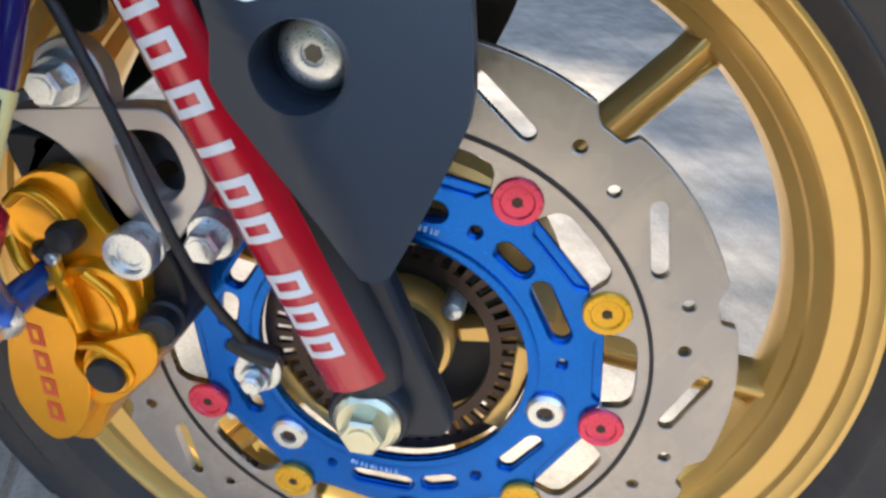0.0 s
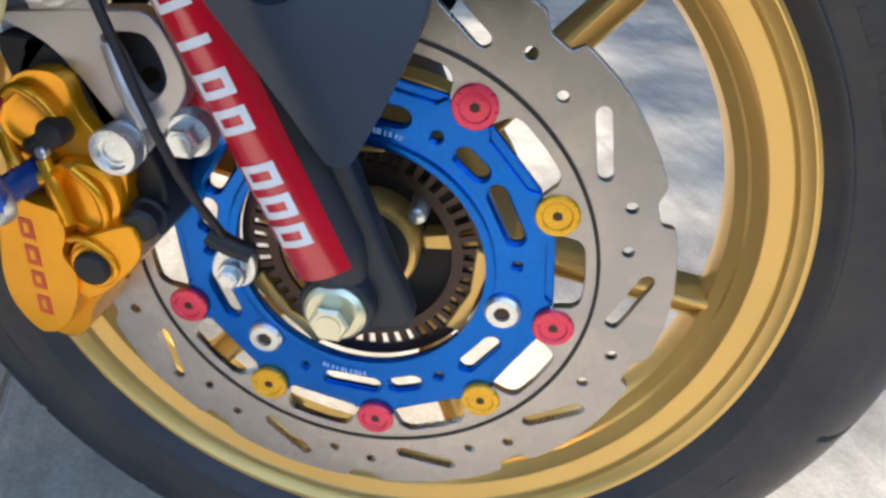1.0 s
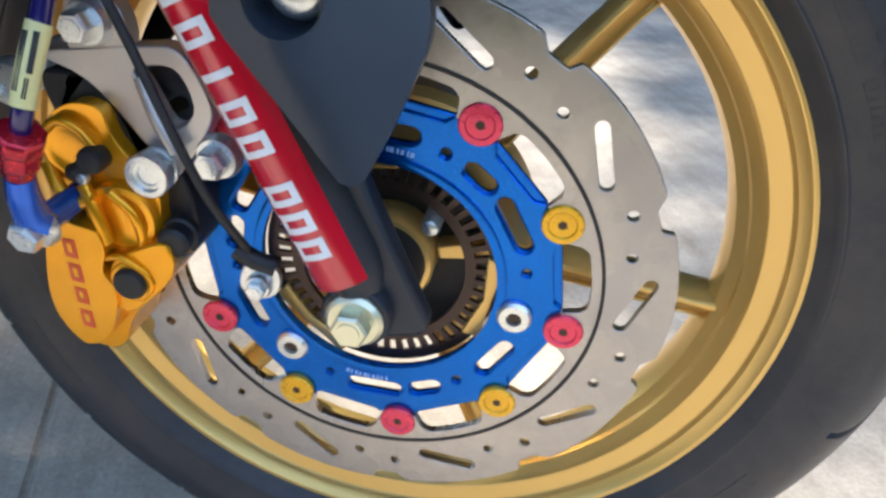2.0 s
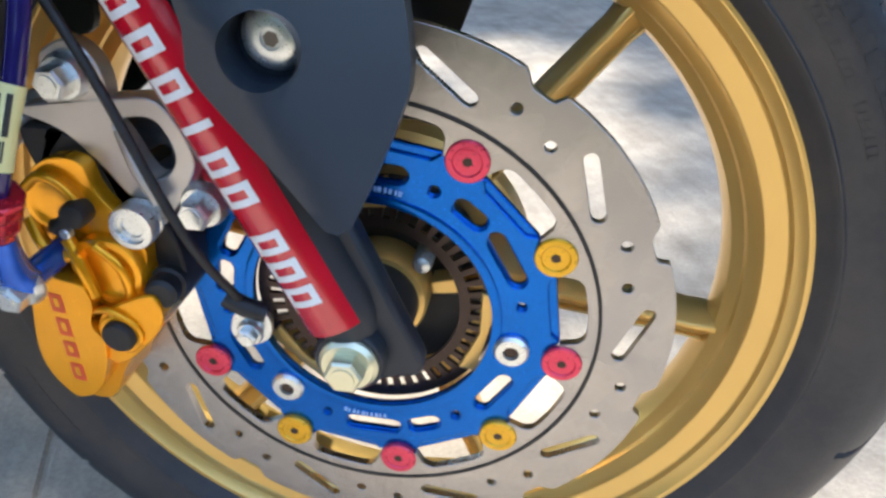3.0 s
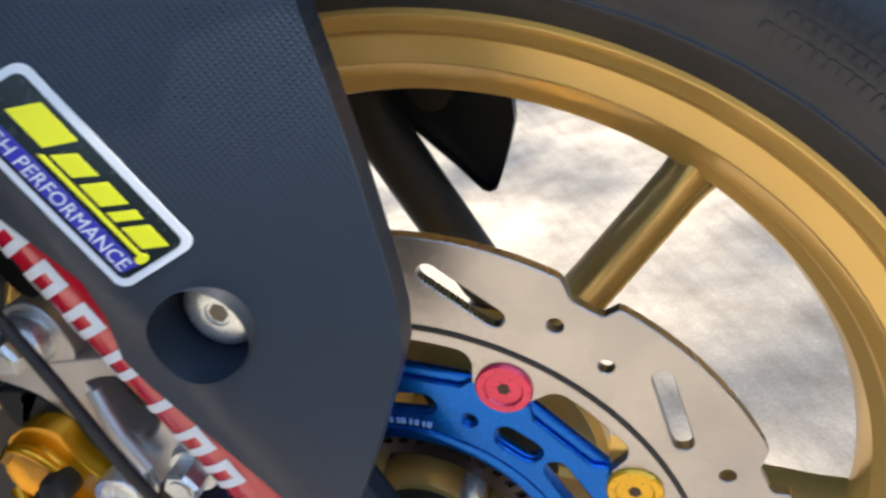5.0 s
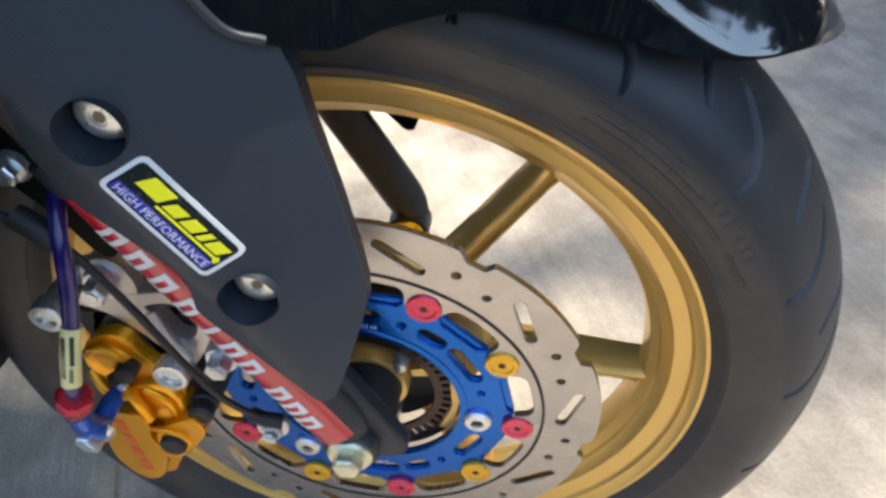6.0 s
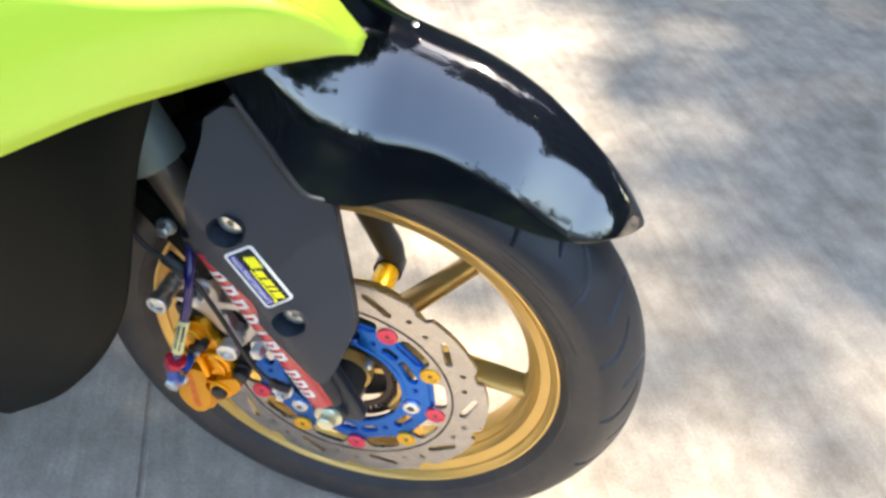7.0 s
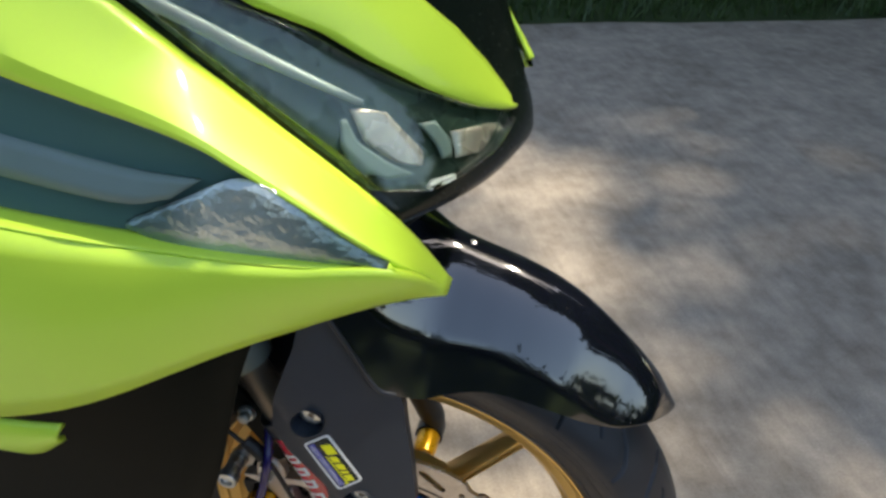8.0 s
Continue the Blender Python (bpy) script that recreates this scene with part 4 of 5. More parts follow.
for p, q in zip(lo, cr):
    row = []
    # an upright side below a crease that runs out ahead, then a quarter section up to the crest
    wide, tall = abs(p.y), max(q.z - p.z, 1e-4)
    crease = ease([(-0.08, 0.62), (0.0, 0.50), (0.06, 0.44), (0.12, 0.30), (0.165, 0.03), (0.22, 0.0)], p.x)
    w1, h1 = wide - tall * crease * math.tan(radians(13)), crease
    bend = max(0.25 * wide, w1 - tall * (1 - h1) * math.tan(radians(36)))
    for k in range(-28, 29):
        f = 1 - abs(k) / 28
        if f < 0.28:
            cy, sz = wide + (w1 - wide) * f / 0.28, h1 * f / 0.28
        else:
            t = (f - 0.28) / 0.72
            cy, sz = (1 - t) ** 2 * w1 + 2 * t * (1 - t) * bend, h1 + (1 - h1) * (2 * t * (1 - t) + t * t)
        row.append(Vector((p.x + (q.x - p.x) * sz, math.copysign(cy, k) if k else 0.0, p.z + (q.z - p.z) * sz)))
    rows.append(row)
fender = part("mudguard", grid(rows), GLOSS, bike, "glossy black front mudguard", smooth=60)
sol = fender.modifiers.new("thickness", "SOLIDIFY")
sol.thickness, sol.offset = 0.0022, 0
fender.data.materials.append(PLASTIC)
sol.material_offset_rim = 1
uses = collections.Counter(k for f in fender.data.polygons for k in f.edge_keys)
for e in fender.data.edges:
    e.use_edge_sharp = e.use_edge_sharp or uses[e.key] == 1      # crisp lower edge
part("mudguard_flange", tube([(-0.046, -0.0925, 0.560), (-0.025, -0.0915, 0.525), (-0.009, -0.0890, 0.4945), (0.004, -0.0840, 0.4860)], 0.0018, 10), PLASTIC, fender)
part("mudguard_stud", turned((0.040, -0.001, 0.575), (0, -0.1, 1), [(-0.003, 0.003), (0.001, 0.003), (0.0018, 0.0018)], 16), ZINC, fender, "small bright stud")


# ---- front body ----
def panel(name, a, b, mat, label="", bulge=0.0, steps=8, across=8, thick=0.004, ridge=None, parent=None):
    """A curved panel between two edge lines, and its twin on the other side."""
    la, lb = spline(a, steps), spline(b, steps)
    made = []
    for sign in (1, -1):
        rows = []
        for p, q in zip(la, lb):
            row = []
            for k in range(across + 1):
                t = k / across
                v = p.lerp(q, t)
                v.y -= bulge * (4 * t * (1 - t) if ridge is None else min(t / ridge, (1 - t) / (1 - ridge)))
                v.y *= sign
                row.append(v)
            rows.append(row)
        o = part(name, grid(rows), mat, parent or bike, label, smooth=30)
        s = o.modifiers.new("thickness", "SOLIDIFY")
        s.thickness, s.offset = thick, 0
        made.append(o)
    return made


panel("side_cowl", [(0.043, -0.1215, 0.6215), (0.0025, -0.147, 0.6180), (-0.035, -0.166, 0.608), (-0.070, -0.182, 0.596), (-0.144, -0.208, 0.562), (-0.205, -0.218, 0.543), (-0.30, -0.226, 0.52)],
             [(0.0435, -0.1235, 0.6235), (0.024, -0.166, 0.6600), (-0.03, -0.180, 0.6605), (-0.088, -0.190, 0.6630), (-0.166, -0.210, 0.6760), (-0.23, -0.222, 0.690), (-0.30, -0.23, 0.70)], LIME,
             "lime green painted side cowl", bulge=0.006)
panel("cowl_lip", [(0.024, -0.166, 0.6600), (-0.03, -0.180, 0.6605), (-0.088, -0.190, 0.6630), (-0.166, -0.210, 0.6760), (-0.30, -0.23, 0.70)],
      [(0.014, -0.154, 0.6625), (-0.03, -0.168, 0.6620), (-0.088, -0.177, 0.6645), (-0.166, -0.196, 0.6775), (-0.30, -0.215, 0.702)], LIME, across=6, bulge=0.0035)
panel("upper_cowl", [(0.0435, -0.1235, 0.6235), (0.018, -0.165, 0.6640), (-0.049, -0.175, 0.706), (-0.084, -0.180, 0.725), (-0.159, -0.19, 0.749), (-0.24, -0.20, 0.78)],
      [(0.0440, -0.1195, 0.6255), (0.012, -0.132, 0.6695), (-0.050, -0.140, 0.719), (-0.090, -0.145, 0.750), (-0.122, -0.150, 0.776), (-0.20, -0.155, 0.83)], LIME, "lime green painted upper cowl",
      bulge=0.008, ridge=0.28)
panel("cowl_recess", [(0.016, -0.156, 0.658), (-0.045, -0.168, 0.656), (-0.088, -0.177, 0.659), (-0.166, -0.197, 0.672), (-0.28, -0.213, 0.694)],
      [(0.014, -0.156, 0.668), (-0.040, -0.166, 0.702), (-0.084, -0.168, 0.722), (-0.159, -0.176, 0.745), (-0.27, -0.19, 0.78)], TEAL, "dark grey-green cowl recess")
panel("turn_signal", [(0.019, -0.1635, 0.6605), (-0.025, -0.1715, 0.6580), (-0.059, -0.1765, 0.6560), (-0.095, -0.1805, 0.6590), (-0.112, -0.1820, 0.6720)],
             [(0.0185, -0.1630, 0.6620), (-0.014, -0.1700, 0.6840), (-0.049, -0.1745, 0.7055), (-0.082, -0.1785, 0.6910), (-0.113, -0.1820, 0.6740)], LENS_T, "clear ribbed turn-signal lens", bulge=0.004)
panel("recess_strip", [(-0.090, -0.1790, 0.690), (-0.12, -0.1880, 0.688), (-0.22, -0.1990, 0.706)], [(-0.075, -0.1740, 0.700), (-0.12, -0.1800, 0.705), (-0.22, -0.1940, 0.728)], STRIP, "grey trim strip", across=3)

NC = spline([(0.048, 0, 0.638), (0.060, 0, 0.650), (0.0727, 0, 0.673), (0.0665, 0, 0.700), (0.0530, 0, 0.740), (0.02, 0, 0.82)], 10)
NS = spline([(-0.005, -0.105, 0.640), (0.012, -0.131, 0.666), (-0.010, -0.135, 0.688), (-0.05, -0.14, 0.719), (-0.122, -0.15, 0.776), (-0.18, -0.155, 0.82)], 10)


def nose_at(u, v, lift=0.0):
    """The nose between its middle line (v 0) and its side (v 1), from below (u 0) to above (u 1)."""
    f = min(max(u, 0), 1) * (len(NC) - 1)
    i = min(int(f), len(NC) - 2)
    c, s = NC[i].lerp(NC[i + 1], f - i), NS[i].lerp(NS[i + 1], f - i)
    w, sign = abs(v), 1 if v >= 0 else -1
    b = 4 * w * (1 - w) * ease([(0, 0.15), (0.2, 0.45), (0.45, 0.8), (0.7, 1.0), (1.0, 1.0)], u)
    q = c.lerp(s, w) + Vector((0.022 * b + lift * 0.8, -0.012 * b - lift * 0.5 * w, 0.006 * b + lift * 0.4))
    return Vector((q.x, q.y * sign, q.z))


fascia = part("front_fascia", grid([[nose_at(i / 50, j / 16) for j in range(-16, 17)] for i in range(51)]), FASCIA, bike, "glossy black front fascia", smooth=60)
fs = fascia.modifiers.new("thickness", "SOLIDIFY")
fs.thickness = 0.004


def nose_patch(name, u0, u1, lo_t, hi_t, lift, mat, label, n=40, m=10, thick=0.003, puff=0.0):
    for sign in (1, -1):
        rows = []
        for i in range(n + 1):
            u = u0 + (u1 - u0) * i / n
            a, b = ease(lo_t, u), ease(hi_t, u)
            rows.append([nose_at(u, sign * (a + (b - a) * j / m), lift + puff * 4 * (j / m) * (1 - j / m)) for j in range(m + 1)])
        o = part(name, grid(rows), mat, bike, label, smooth=50)
        s = o.modifiers.new("thickness", "SOLIDIFY")
        s.thickness, s.offset = thick, 0
        o.visible_shadow = mat != LENS          # daylight reaches the reflectors


LAMP_LOW = [(0.33, 0.79), (0.35, 0.65), (0.42, 0.44), (0.52, 0.27), (0.56, 0.27), (0.585, 0.42), (0.65, 0.585), (0.71, 0.675), (0.76, 0.73), (0.80, 0.82), (1.0, 0.93)]
LAMP_HIGH = [(0.33, 0.80), (0.37, 0.975), (1.0, 0.975)]
nose_patch("lamp_housing", 0.33, 0.98, LAMP_LOW, LAMP_HIGH, 0.001, HOUSING, "grey-green headlamp housing", n=70, thick=0.001)
nose_patch("headlamp_lens", 0.33, 0.98, LAMP_LOW, LAMP_HIGH, 0.007, LENS, "clear tinted headlamp lens", n=70, puff=0.002)
nose_patch("lamp_bar", 0.63, 0.98, [(0.63, 0.755), (0.72, 0.850), (0.80, 0.925), (1.0, 0.945)], [(0.63, 0.765), (0.72, 0.905), (0.80, 0.968), (1.0, 0.972)], 0.0040, CHROME, "bright lamp trim bar", m=5, puff=0.0015)
nose_patch("centre_cowl", 0.565, 1.0, [(0.565, 0.245), (0.60, 0.23), (0.71, 0.27), (0.78, 0.31), (0.83, 0.37), (1.0, 0.47)],
           [(0.565, 0.255), (0.573, 0.33), (0.59, 0.41), (0.65, 0.55), (0.71, 0.64), (0.76, 0.69), (0.80, 0.78), (1.0, 0.90)], 0.006, LIME, "lime green painted centre cowl", n=60, puff=0.004)
# two faceted reflectors under the lens, the larger with a dark bowl beside it
nose_patch("lamp_reflector", 0.43, 0.62, [(0.43, 0.755), (0.48, 0.715), (0.61, 0.715), (0.62, 0.77)], [(0.43, 0.77), (0.46, 0.83), (0.54, 0.85), (0.62, 0.80)], 0.0030, REFLECT, "bright headlamp reflector", n=14, m=5, thick=0.0012)
nose_patch("side_reflector", 0.43, 0.53, [(0.43, 0.49), (0.52, 0.36), (0.53, 0.40)], [(0.43, 0.62), (0.53, 0.57)], 0.0030, REFLECT, "small headlamp reflector", n=10, m=5, thick=0.0012)
nose_patch("reflector_wall", 0.40, 0.60, [(0.40, 0.80), (0.46, 0.845), (0.54, 0.865), (0.60, 0.83)], [(0.40, 0.90), (0.46, 0.93), (0.54, 0.91), (0.60, 0.845)], 0.0024, STRIP, "grey reflector side wall", n=12, m=4, thick=0.0012)
nose_patch("lamp_divider", 0.44, 0.57, [(0.44, 0.64), (0.50, 0.60), (0.57, 0.60)], [(0.44, 0.68), (0.50, 0.66), (0.57, 0.66)], 0.0045, STRIP, "grey divider between the reflectors", n=10, m=4, thick=0.0012)
nose_patch("position_lamp", 0.338, 0.362, [(0.338, 0.70), (0.362, 0.66)], [(0.338, 0.80), (0.362, 0.76)], 0.0036, WHITE, "small white position lamp", n=4, m=6)

rows = []
for x, y, z in ((0.016, 0.060, 0.634), (-0.010, 0.110, 0.628), (-0.070, 0.172, 0.600), (-0.144, 0.197, 0.566), (-0.205, 0.207, 0.547), (-0.30, 0.215, 0.525)):
    rows.append([Vector((x, y * k / 8, z + 0.012 * (1 - (k / 8) ** 2))) for k in range(-8, 9)])
under = part("underside", grid(rows), DARKPLASTIC, bike, "black plastic underside of the front body", smooth=60)
us = under.modifiers.new("thickness", "SOLIDIFY")
us.thickness = 0.003
panel("leg_shield", [(-0.06, -0.10, 0.62), (-0.09, -0.13, 0.53), (-0.122, -0.15, 0.40), (-0.192, -0.15, 0.30), (-0.264, -0.15, 0.24)],
      [(-0.3, -0.19, 0.62), (-0.32, -0.19, 0.52), (-0.36, -0.18, 0.40), (-0.40, -0.18, 0.30), (-0.45, -0.17, 0.24)], DARKPLASTIC, "black plastic leg shield")
rows = []
for x, w, z0, z1 in ((-0.215, 0.125, 0.31, 0.63), (-0.25, 0.150, 0.235, 0.66), (-0.34, 0.168, 0.185, 0.67), (-0.60, 0.175, 0.170, 0.58), (-0.95, 0.170, 0.190, 0.60), (-1.30, 0.150, 0.30, 0.78)):
    rows.append([Vector((x, s * w * math.copysign(abs(math.cos(k * math.pi / 12)) ** 0.5, math.cos(k * math.pi / 12)), (z0 + z1) / 2 + (z1 - z0) / 2 * math.copysign(abs(math.sin(k * math.pi / 12)) ** 0.5, math.sin(k * math.pi / 12))))
                 for s in (1,) for k in range(24)])
part("main_body", grid(rows, False, True, True), DARKPLASTIC, bike, "black plastic body behind the front wheel", smooth=60)
panel("lower_fairing", [(-0.173, -0.203, 0.530), (-0.195, -0.206, 0.529), (-0.225, -0.208, 0.528), (-0.25, -0.210, 0.528)], [(-0.178, -0.200, 0.513), (-0.200, -0.202, 0.496), (-0.225, -0.206, 0.497), (-0.25, -0.208, 0.500)], LIME, "lime green lower fairing tip", bulge=0.006)

# ---- ground ----
JA = math.atan2(-0.207, 0.093)                              # direction of the road's joints and brushed marks
CONCRETE = bpy.data.materials.new("worn_concrete")
CONCRETE.use_nodes = True
n, l = CONCRETE.node_tree.nodes, CONCRETE.node_tree.links
bs = n["Principled BSDF"]
bs.inputs["Roughness"].default_value = 0.88
bs.inputs["Specular IOR Level"].default_value = 0.25
tc = n.new("ShaderNodeTexCoord")


def tex(scale, detail, rot=0.0, stretch=(1, 1, 1)):
    mp, t = n.new("ShaderNodeMapping"), n.new("ShaderNodeTexNoise")
    mp.vector_type = "TEXTURE"
    mp.inputs["Rotation"].default_value = (0, 0, rot)
    mp.inputs["Scale"].default_value = stretch
    t.inputs["Scale"].default_value, t.inputs["Detail"].default_value, t.inputs["Roughness"].default_value = scale, detail, 0.6
    l.new(tc.outputs["Object"], mp.inputs[0])
    l.new(mp.outputs[0], t.inputs["Vector"])
    return t


blotch, brush, grain, spots = tex(3.5, 5), tex(60, 3, JA, (14, 1, 1)), tex(240, 6), tex(17, 6)
ramp = n.new("ShaderNodeValToRGB")
ramp.color_ramp.elements[0].position, ramp.color_ramp.elements[0].color = 0.345, (0.26, 0.218, 0.175, 1)
ramp.color_ramp.elements[1].position, ramp.color_ramp.elements[1].color = 0.68, (0.53, 0.455, 0.37, 1)


def blend(a, b, f, kind):
    m = n.new("ShaderNodeMix")
    m.data_type, m.blend_type = "RGBA", kind
    m.inputs[0].default_value = f
    l.new(a, m.inputs[6]), l.new(b, m.inputs[7])
    return m.outputs[2]


mixv = n.new("ShaderNodeMath")
mixv.operation = "MULTIPLY_ADD"
mixv.inputs[1].default_value = 0.5
half = n.new("ShaderNodeMath")
half.operation = "MULTIPLY"
half.inputs[1].default_value = 0.5
l.new(spots.outputs[0], half.inputs[0])
l.new(blotch.outputs[0], mixv.inputs[0])
l.new(half.outputs[0], mixv.inputs[2])
l.new(mixv.outputs[0], ramp.inputs[0])
c1 = blend(ramp.outputs[0], brush.outputs[0], 0.22, "OVERLAY")
c2 = blend(c1, grain.outputs[0], 0.35, "OVERLAY")
l.new(c2, bs.inputs["Base Color"])
b1, b2 = n.new("ShaderNodeBump"), n.new("ShaderNodeBump")
b1.inputs["Strength"].default_value, b1.inputs["Distance"].default_value = 0.7, 0.0015
b2.inputs["Strength"].default_value, b2.inputs["Distance"].default_value = 0.6, 0.002
l.new(grain.outputs[0], b1.inputs["Height"])
l.new(brush.outputs[0], b2.inputs["Height"])
l.new(b1.outputs[0], b2.inputs["Normal"])
l.new(b2.outputs[0], bs.inputs["Normal"])

# one sheet to the horizon, with two sawn joints let into it
cuts = [0.0, -2.9, 3.1]
xs = [-80, -30, -10, -6, -1, 1, 6, 10, 30, 80]
for c in cuts:
    xs += [c - 0.0045, c - 0.0015, c + 0.0015, c + 0.0045]
xs = sorted(xs)
ys = [-80, -30, -8, -3, -1, 0, 1, 2, 3, 5, 8, 30, 80]
origin, along, across = Vector((-0.345, 0.155, 0)), Vector((math.cos(JA), math.sin(JA), 0)), Vector((-math.sin(JA), math.cos(JA), 0))
rows = [[origin + across * x + along * y + Vector((0, 0, -0.003 if any(abs(x - c) < 0.002 for c in cuts) else 0)) for y in ys] for x in xs]
ground = part("ground", grid(rows), CONCRETE, smooth=0)
tagged(ground, "worn pale grey concrete road", "ground", kind="structure")

# ---- verge and trees ----
GRASS = material("verge_grass", (0.032, 0.055, 0.014), 0.8, 0, 0.5, 9, 0.4, 90)
LEAF = material("tree_leaves", (0.035, 0.075, 0.014), 0.5, 0, 0.5, 4, 0.1, 60)
BARK = material("bark", (0.12, 0.09, 0.065), 0.9, 0, 0.35, 12, 0.8, 60)
EDGE_A, EDGE_D = Vector((-0.14, 2.43, 0)), Vector((0.907, 0.421, 0)).normalized()
EDGE_N = Vector((-EDGE_D.y, EDGE_D.x, 0))
rng = random.Random(4)


def verge_side(start, along, out, name, label):
    """A grass verge that rises from the road's ragged edge."""
    rows = []
    for i in range(121):
        s = -20 + i / 3
        jag = 0.05 * noise.noise(Vector((s * 2.1, 0, 3))) + 0.03 * noise.noise(Vector((s * 9, 5, 3)))
        rows.append([start + along * s + out * (jag + d) + Vector((0, 0, h + (0.05 * noise.noise(Vector((s, d, 1))) if d > 0.1 else 0)))
                     for d, h in ((0, 0.002), (0.06, 0.03), (0.3, 0.07), (0.9, 0.12), (2.0, 0.2), (5, 0.35), (12, 0.5))])
    return tagged(part(name, grid(rows), GRASS, smooth=60), label, "verge", kind="structure")


verge_side(EDGE_A, EDGE_D, EDGE_N, "verge_far", "dark green grass verge beside the road")
# added out of view: dark grass for the mudguard's lower side to reflect
verge_side(Vector((0.2, -1.0, 0)), EDGE_D, -EDGE_N, "unseen_verge", "dark green grass verge added out of view to darken the mudguard's reflection")


def leaf_mesh(places, size, bm, rng):
    for p in places:
        d = Vector((rng.gauss(0, 1), rng.gauss(0, 1), rng.gauss(0, 0.6))).normalized()
        u = d.orthogonal().normalized() * size * rng.uniform(0.6, 1.3)
        v = d.cross(u).normalized() * size * rng.uniform(0.35, 0.6)
        bend = d * size * 0.15
        a, b, c, e = bm.verts.new(p - u), bm.verts.new(p + v + bend), bm.verts.new(p + u), bm.verts.new(p - v + bend)
        bm.faces.new((a, b, c, e))


bm = bmesh.new()
for k in range(9000):
    s, d = rng.uniform(-3, 5), abs(rng.gauss(0, 0.35))
    p = EDGE_A + EDGE_D * s + EDGE_N * (d + 0.03 * noise.noise(Vector((s * 6, 0, 0))))
    h = rng.uniform(0.03, 0.11)
    t = Vector((rng.gauss(0, 0.4), rng.gauss(0, 0.4), 1)).normalized() * h
    w = Vector((rng.gauss(0, 1), rng.gauss(0, 1), 0)).normalized() * 0.005
    z = Vector((0, 0, 0.01 + min(d, 0.3) * 0.2))
    a, b, c = bm.verts.new(p + z - w), bm.verts.new(p + z + w), bm.verts.new(p + z + t)
    bm.faces.new((a, b, c))
grass = part("grass", bm, LEAF, smooth=0)
tagged(grass, "rough green grass tufts along the road edge", "grass", kind="stuff")


def bush(place, r, seed):
    rg = random.Random(seed)
    bm = bmesh.new()
    pts = []
    for k in range(14):
        c = Vector((rg.gauss(0, r * 0.5), rg.gauss(0, r * 0.4), abs(rg.gauss(r * 0.6, r * 0.35))))
        pts += [c + Vector((rg.gauss(0, 1), rg.gauss(0, 1), rg.gauss(0, 1))) * r * 0.22 for _ in range(90)]
    leaf_mesh([p for p in pts if p.z > 0], 0.055, bm, rg)
    stems = bmesh.new()
    for k in range(6):
        tube([(0, 0, -0.05), (rg.gauss(0, r * 0.2), rg.gauss(0, r * 0.2), r * 0.5), (rg.gauss(0, r * 0.4), rg.gauss(0, r * 0.4), r)], 0.012, 6, stems, 3)
    o = new("bush")
    part("stems", stems, BARK, o)
    part("foliage", bm, LEAF, o, smooth=0)
    o.location = place
    return tagged(o, "dense dark green bush on the grass verge", "bush", "bushes on the verge")


for k in range(11):
    s = -2.6 + k * 0.78
    q = EDGE_A + EDGE_D * s + EDGE_N * (0.75 + 0.35 * rng.random())
    bush((q.x, q.y, 0.10), rng.uniform(0.35, 0.6), 50 + k)


# an unseen hedge along the parking side, added so the mudguard's side reflects dark
for k in range(14):
    s = -5.6 + k * 0.85
    q = Vector((0.2, -1.0, 0)) + EDGE_D * s - EDGE_N * (0.78 + 0.25 * rng.random())
    bush((q.x, q.y, 0.08), rng.uniform(0.5, 0.62), 80 + k)


CROWN_GAPS = [(-0.08, 0.80, 0.52, 0.80), (0.35, 0.05, 0.40, 0.36), (0.62, 0.55, 0.45, 0.42), (0.08, 1.38, 0.42, 0.46), (-0.45, -0.3, 0.8, 0.6)]     # open sky between the crowns


def tree(place, height, centre, spread, clumps, leaves, seed, size=0.11, gaps=CROWN_GAPS):
    """A tapered trunk with limbs and a loose crown of small leaves in clumps."""
    rg = random.Random(seed)
    base = Vector(place)
    o = new("tree")
    top = Vector((0, 0, height * 0.62))
    wood = tube([(0, 0, -0.1), (0.05, 0.03, height * 0.2), (-0.04, 0.06, height * 0.4), top], lambda t: 0.15 * (1 - 0.6 * t), 14)
    crown = bmesh.new()
    cen = Vector(centre) - base
    for k in range(clumps):
        c = cen + Vector((rg.gauss(0, spread[0]), rg.gauss(0, spread[1]), rg.gauss(0, spread[2])))
        g = base + c - sun_dir / sun_dir.z * (base.z + c.z)
        if any(((g.x - x) / a) ** 2 + ((g.y - y) / b) ** 2 < 1 for x, y, a, b in gaps):
            continue
        if k % 4 == 0:
            mid = top.lerp(c, 0.5) + Vector((rg.gauss(0, 0.15), rg.gauss(0, 0.15), 0.25))
            tube([top * rg.uniform(0.7, 1.0), mid, c], lambda t: 0.05 * (1 - 0.85 * t), 8, wood, 4)
        r = rg.uniform(0.22, 0.5)
        leaf_mesh([c + Vector((rg.gauss(0, 1), rg.gauss(0, 1), rg.gauss(0, 0.6))) * r * 0.6 for _ in range(leaves)], size, crown, rg)
    part("trunk", wood, BARK, o)
    part("crown", crown, LEAF, o, smooth=0)
    o.location = base
    return tagged(o, "leafy roadside tree with loose green crown", "tree", "roadside trees")


# crowns high over the road: what they shade lies down-sun of them
SLOPE = sun_dir / sun_dir.z


def over(gx, gy, h):
    """The place at height h whose shadow falls on the ground at gx, gy."""
    q = SLOPE * h
    return (gx + q.x, gy + q.y, h)


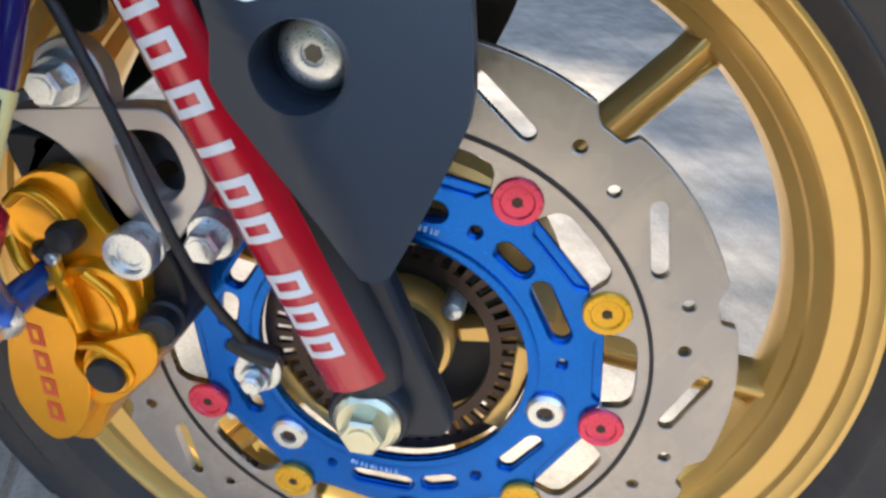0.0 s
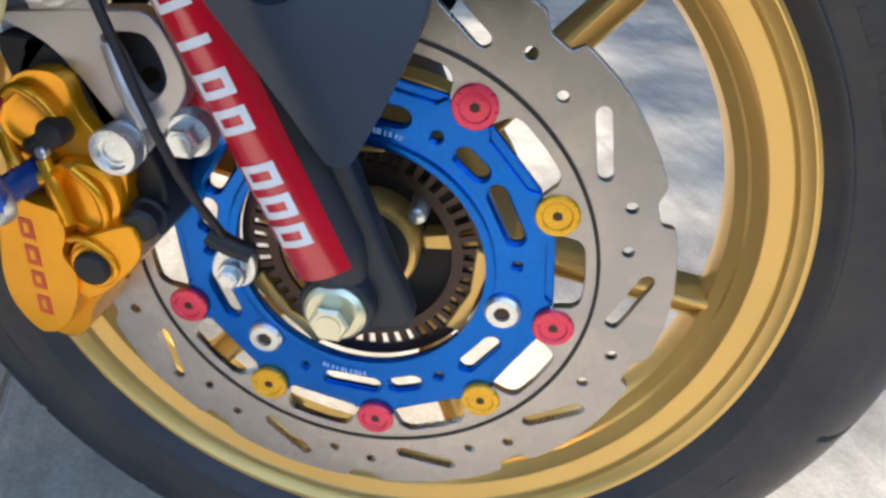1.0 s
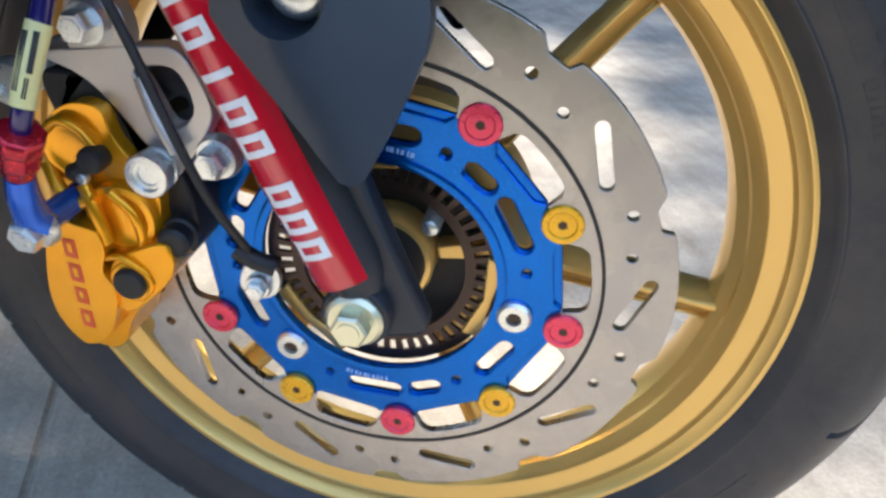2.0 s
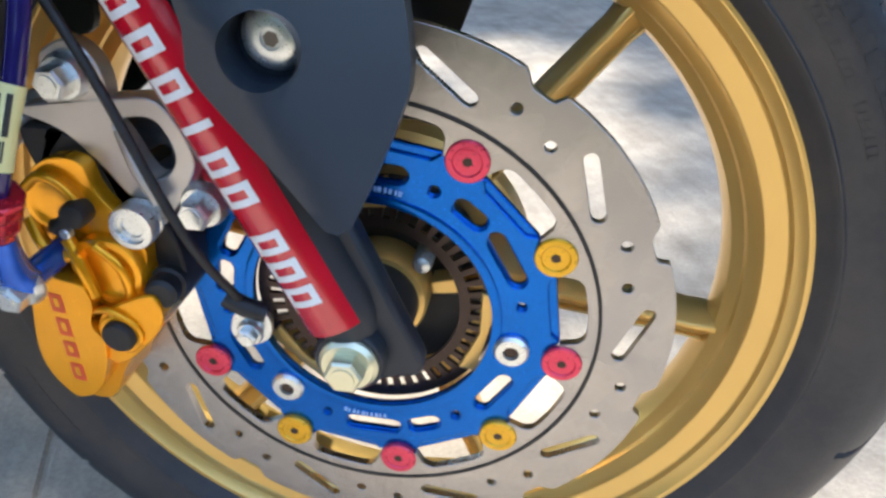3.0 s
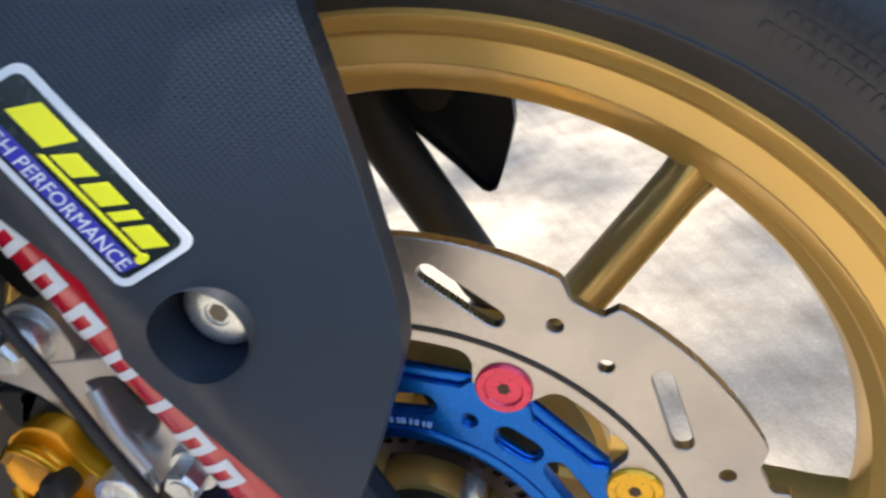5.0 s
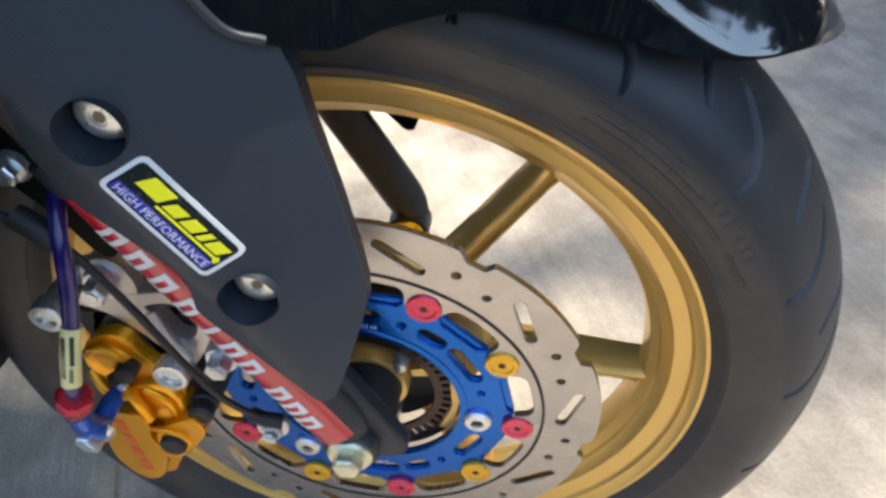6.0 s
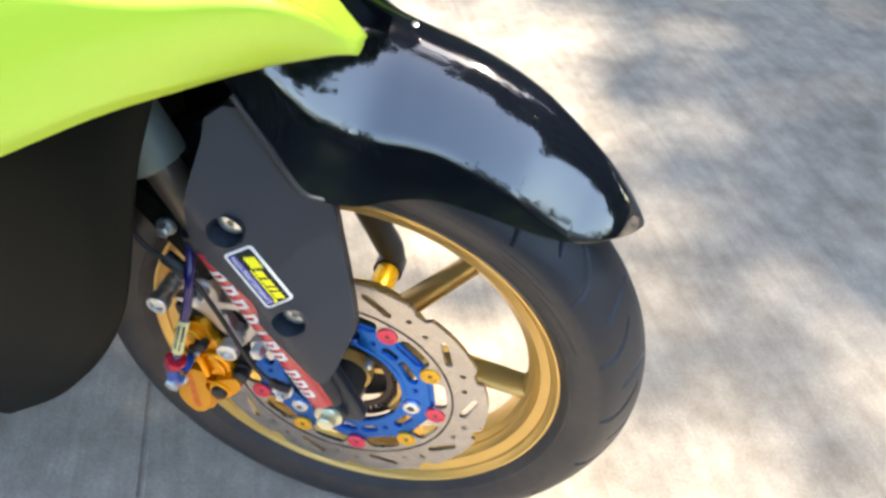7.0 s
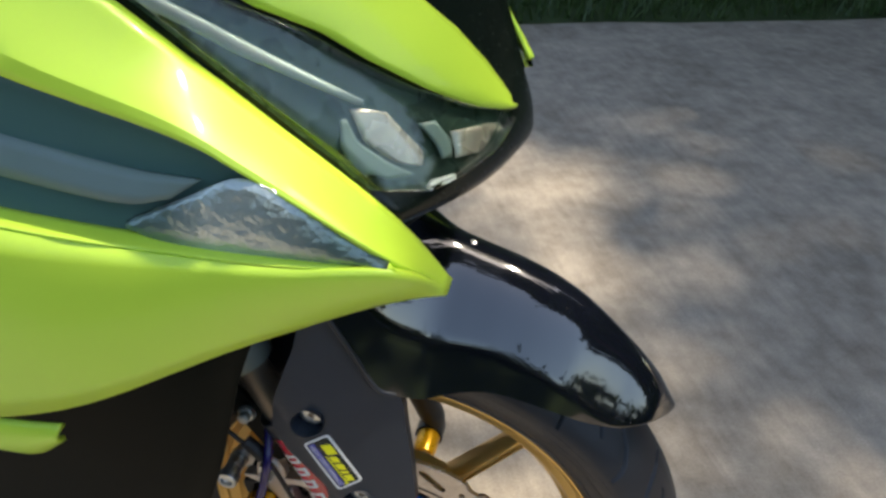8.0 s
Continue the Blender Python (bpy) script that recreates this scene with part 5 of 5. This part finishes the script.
for (px, py), (gx, gy), h, spread, clumps, seed in (((4.8, 7.6), (1.7, 2.3), 8.6, (0.9, 0.8, 0.6), 74, 11), ((0.8, 7.2), (-0.8, 2.4), 8.8, (1.2, 0.7, 0.6), 90, 12)):
    tree((px, py, 0.1), h + 0.6, over(gx, gy, h), spread, clumps, 90, seed)
# a thin crown that only dapples the road beside the wheel
tree((8.5, 6.5, 0.1), 8.8, over(0.62, 0.48, 8.2), (0.53, 0.50, 0.4), 80, 10, 13, 0.10, gaps=[(-0.10, 0.55, 0.36, 0.80), (0.10, 1.35, 0.28, 0.40), (0.24, -0.02, 0.17, 0.17)])
tree((9.4, 7.6, 0.1), 8.8, over(0.47, 0.72, 8.2), (0.14, 0.12, 0.3), 11, 10, 24, 0.10, gaps=())
tree((4.6, 7.4, 0.1), 8.2, over(-0.56, -0.02, 7.6), (0.10, 0.05, 0.2), 6, 80, 16, gaps=())
tree((1.6, 6.0, 0.1), 8.4, (1.5, 4.6, 6.6), (1.8, 0.9, 0.8), 110, 80, 21, 0.16)
tree((5.6, 6.2, 0.1), 8.4, (5.0, 5.4, 6.4), (1.6, 0.9, 0.9), 110, 80, 22, 0.16)
tree((-0.9, 5.6, 0.1), 8.8, (0.5, 2.8, 7.6), (1.0, 0.7, 0.5), 80, 80, 23, 0.14)
for k, (x, y) in enumerate(((-1.6, 5.0), (0.6, 5.6), (2.8, 6.3), (5.0, 7.4), (7.4, 8.2))):
    tree((x, y, 0.1), 5.4, (x, y, 2.7), (0.8, 0.55, 1.15), 110, 80, 70 + k, 0.16)
tree((2.6, 6.8, 0.1), 8.2, (2.6, 6.8, 5.6), (2.0, 0.9, 1.3), 110, 80, 17, 0.16)
for k, (x, y) in enumerate(((6.8, 1.5), (7.1, 0.42), (8.6, 2.6), (10.0, 4.2), (8.8, 6.6))):
    tree((x, y, 0.1), 8.0, (x, y, 4.0), (0.80, 0.50, 1.8), 190, 70, 60 + k, 0.22)
tree((6.6, -0.75, 0.1), 8.6, (6.4, -0.85, 4.6), (0.65, 0.35, 2.0), 190, 70, 66, 0.22)
tree((5.4, -0.9, 0.1), 9.4, (3.6, -0.85, 6.0), (0.75, 0.30, 0.8), 110, 70, 67, 0.17)
tree((7.6, 0.6, 0.1), 13.6, (6.6, 0.0, 11.2), (1.0, 0.55, 0.8), 90, 70, 68, 0.26)
tree((0.6, 9.5, 0.1), 7.4, (0.6, 9.2, 5.4), (2.2, 1.0, 1.2), 80, 70, 14, 0.16)
tree((-5.5, 7.5, 0.1), 7.4, (-5.5, 7.5, 5.0), (2.0, 1.2, 1.2), 80, 70, 19, 0.16)
# the wooded side of the road behind
for k in range(9):
    x = -14.5 + 1.6 * k + rng.uniform(-0.5, 0.5)
    y = -6.7 + rng.uniform(-0.6, 0.6)
    tree((x, y, 0.0), 3.8, (x, y, 1.85), (0.85, 0.6, 0.72), 60, 70, 30 + k, 0.17)
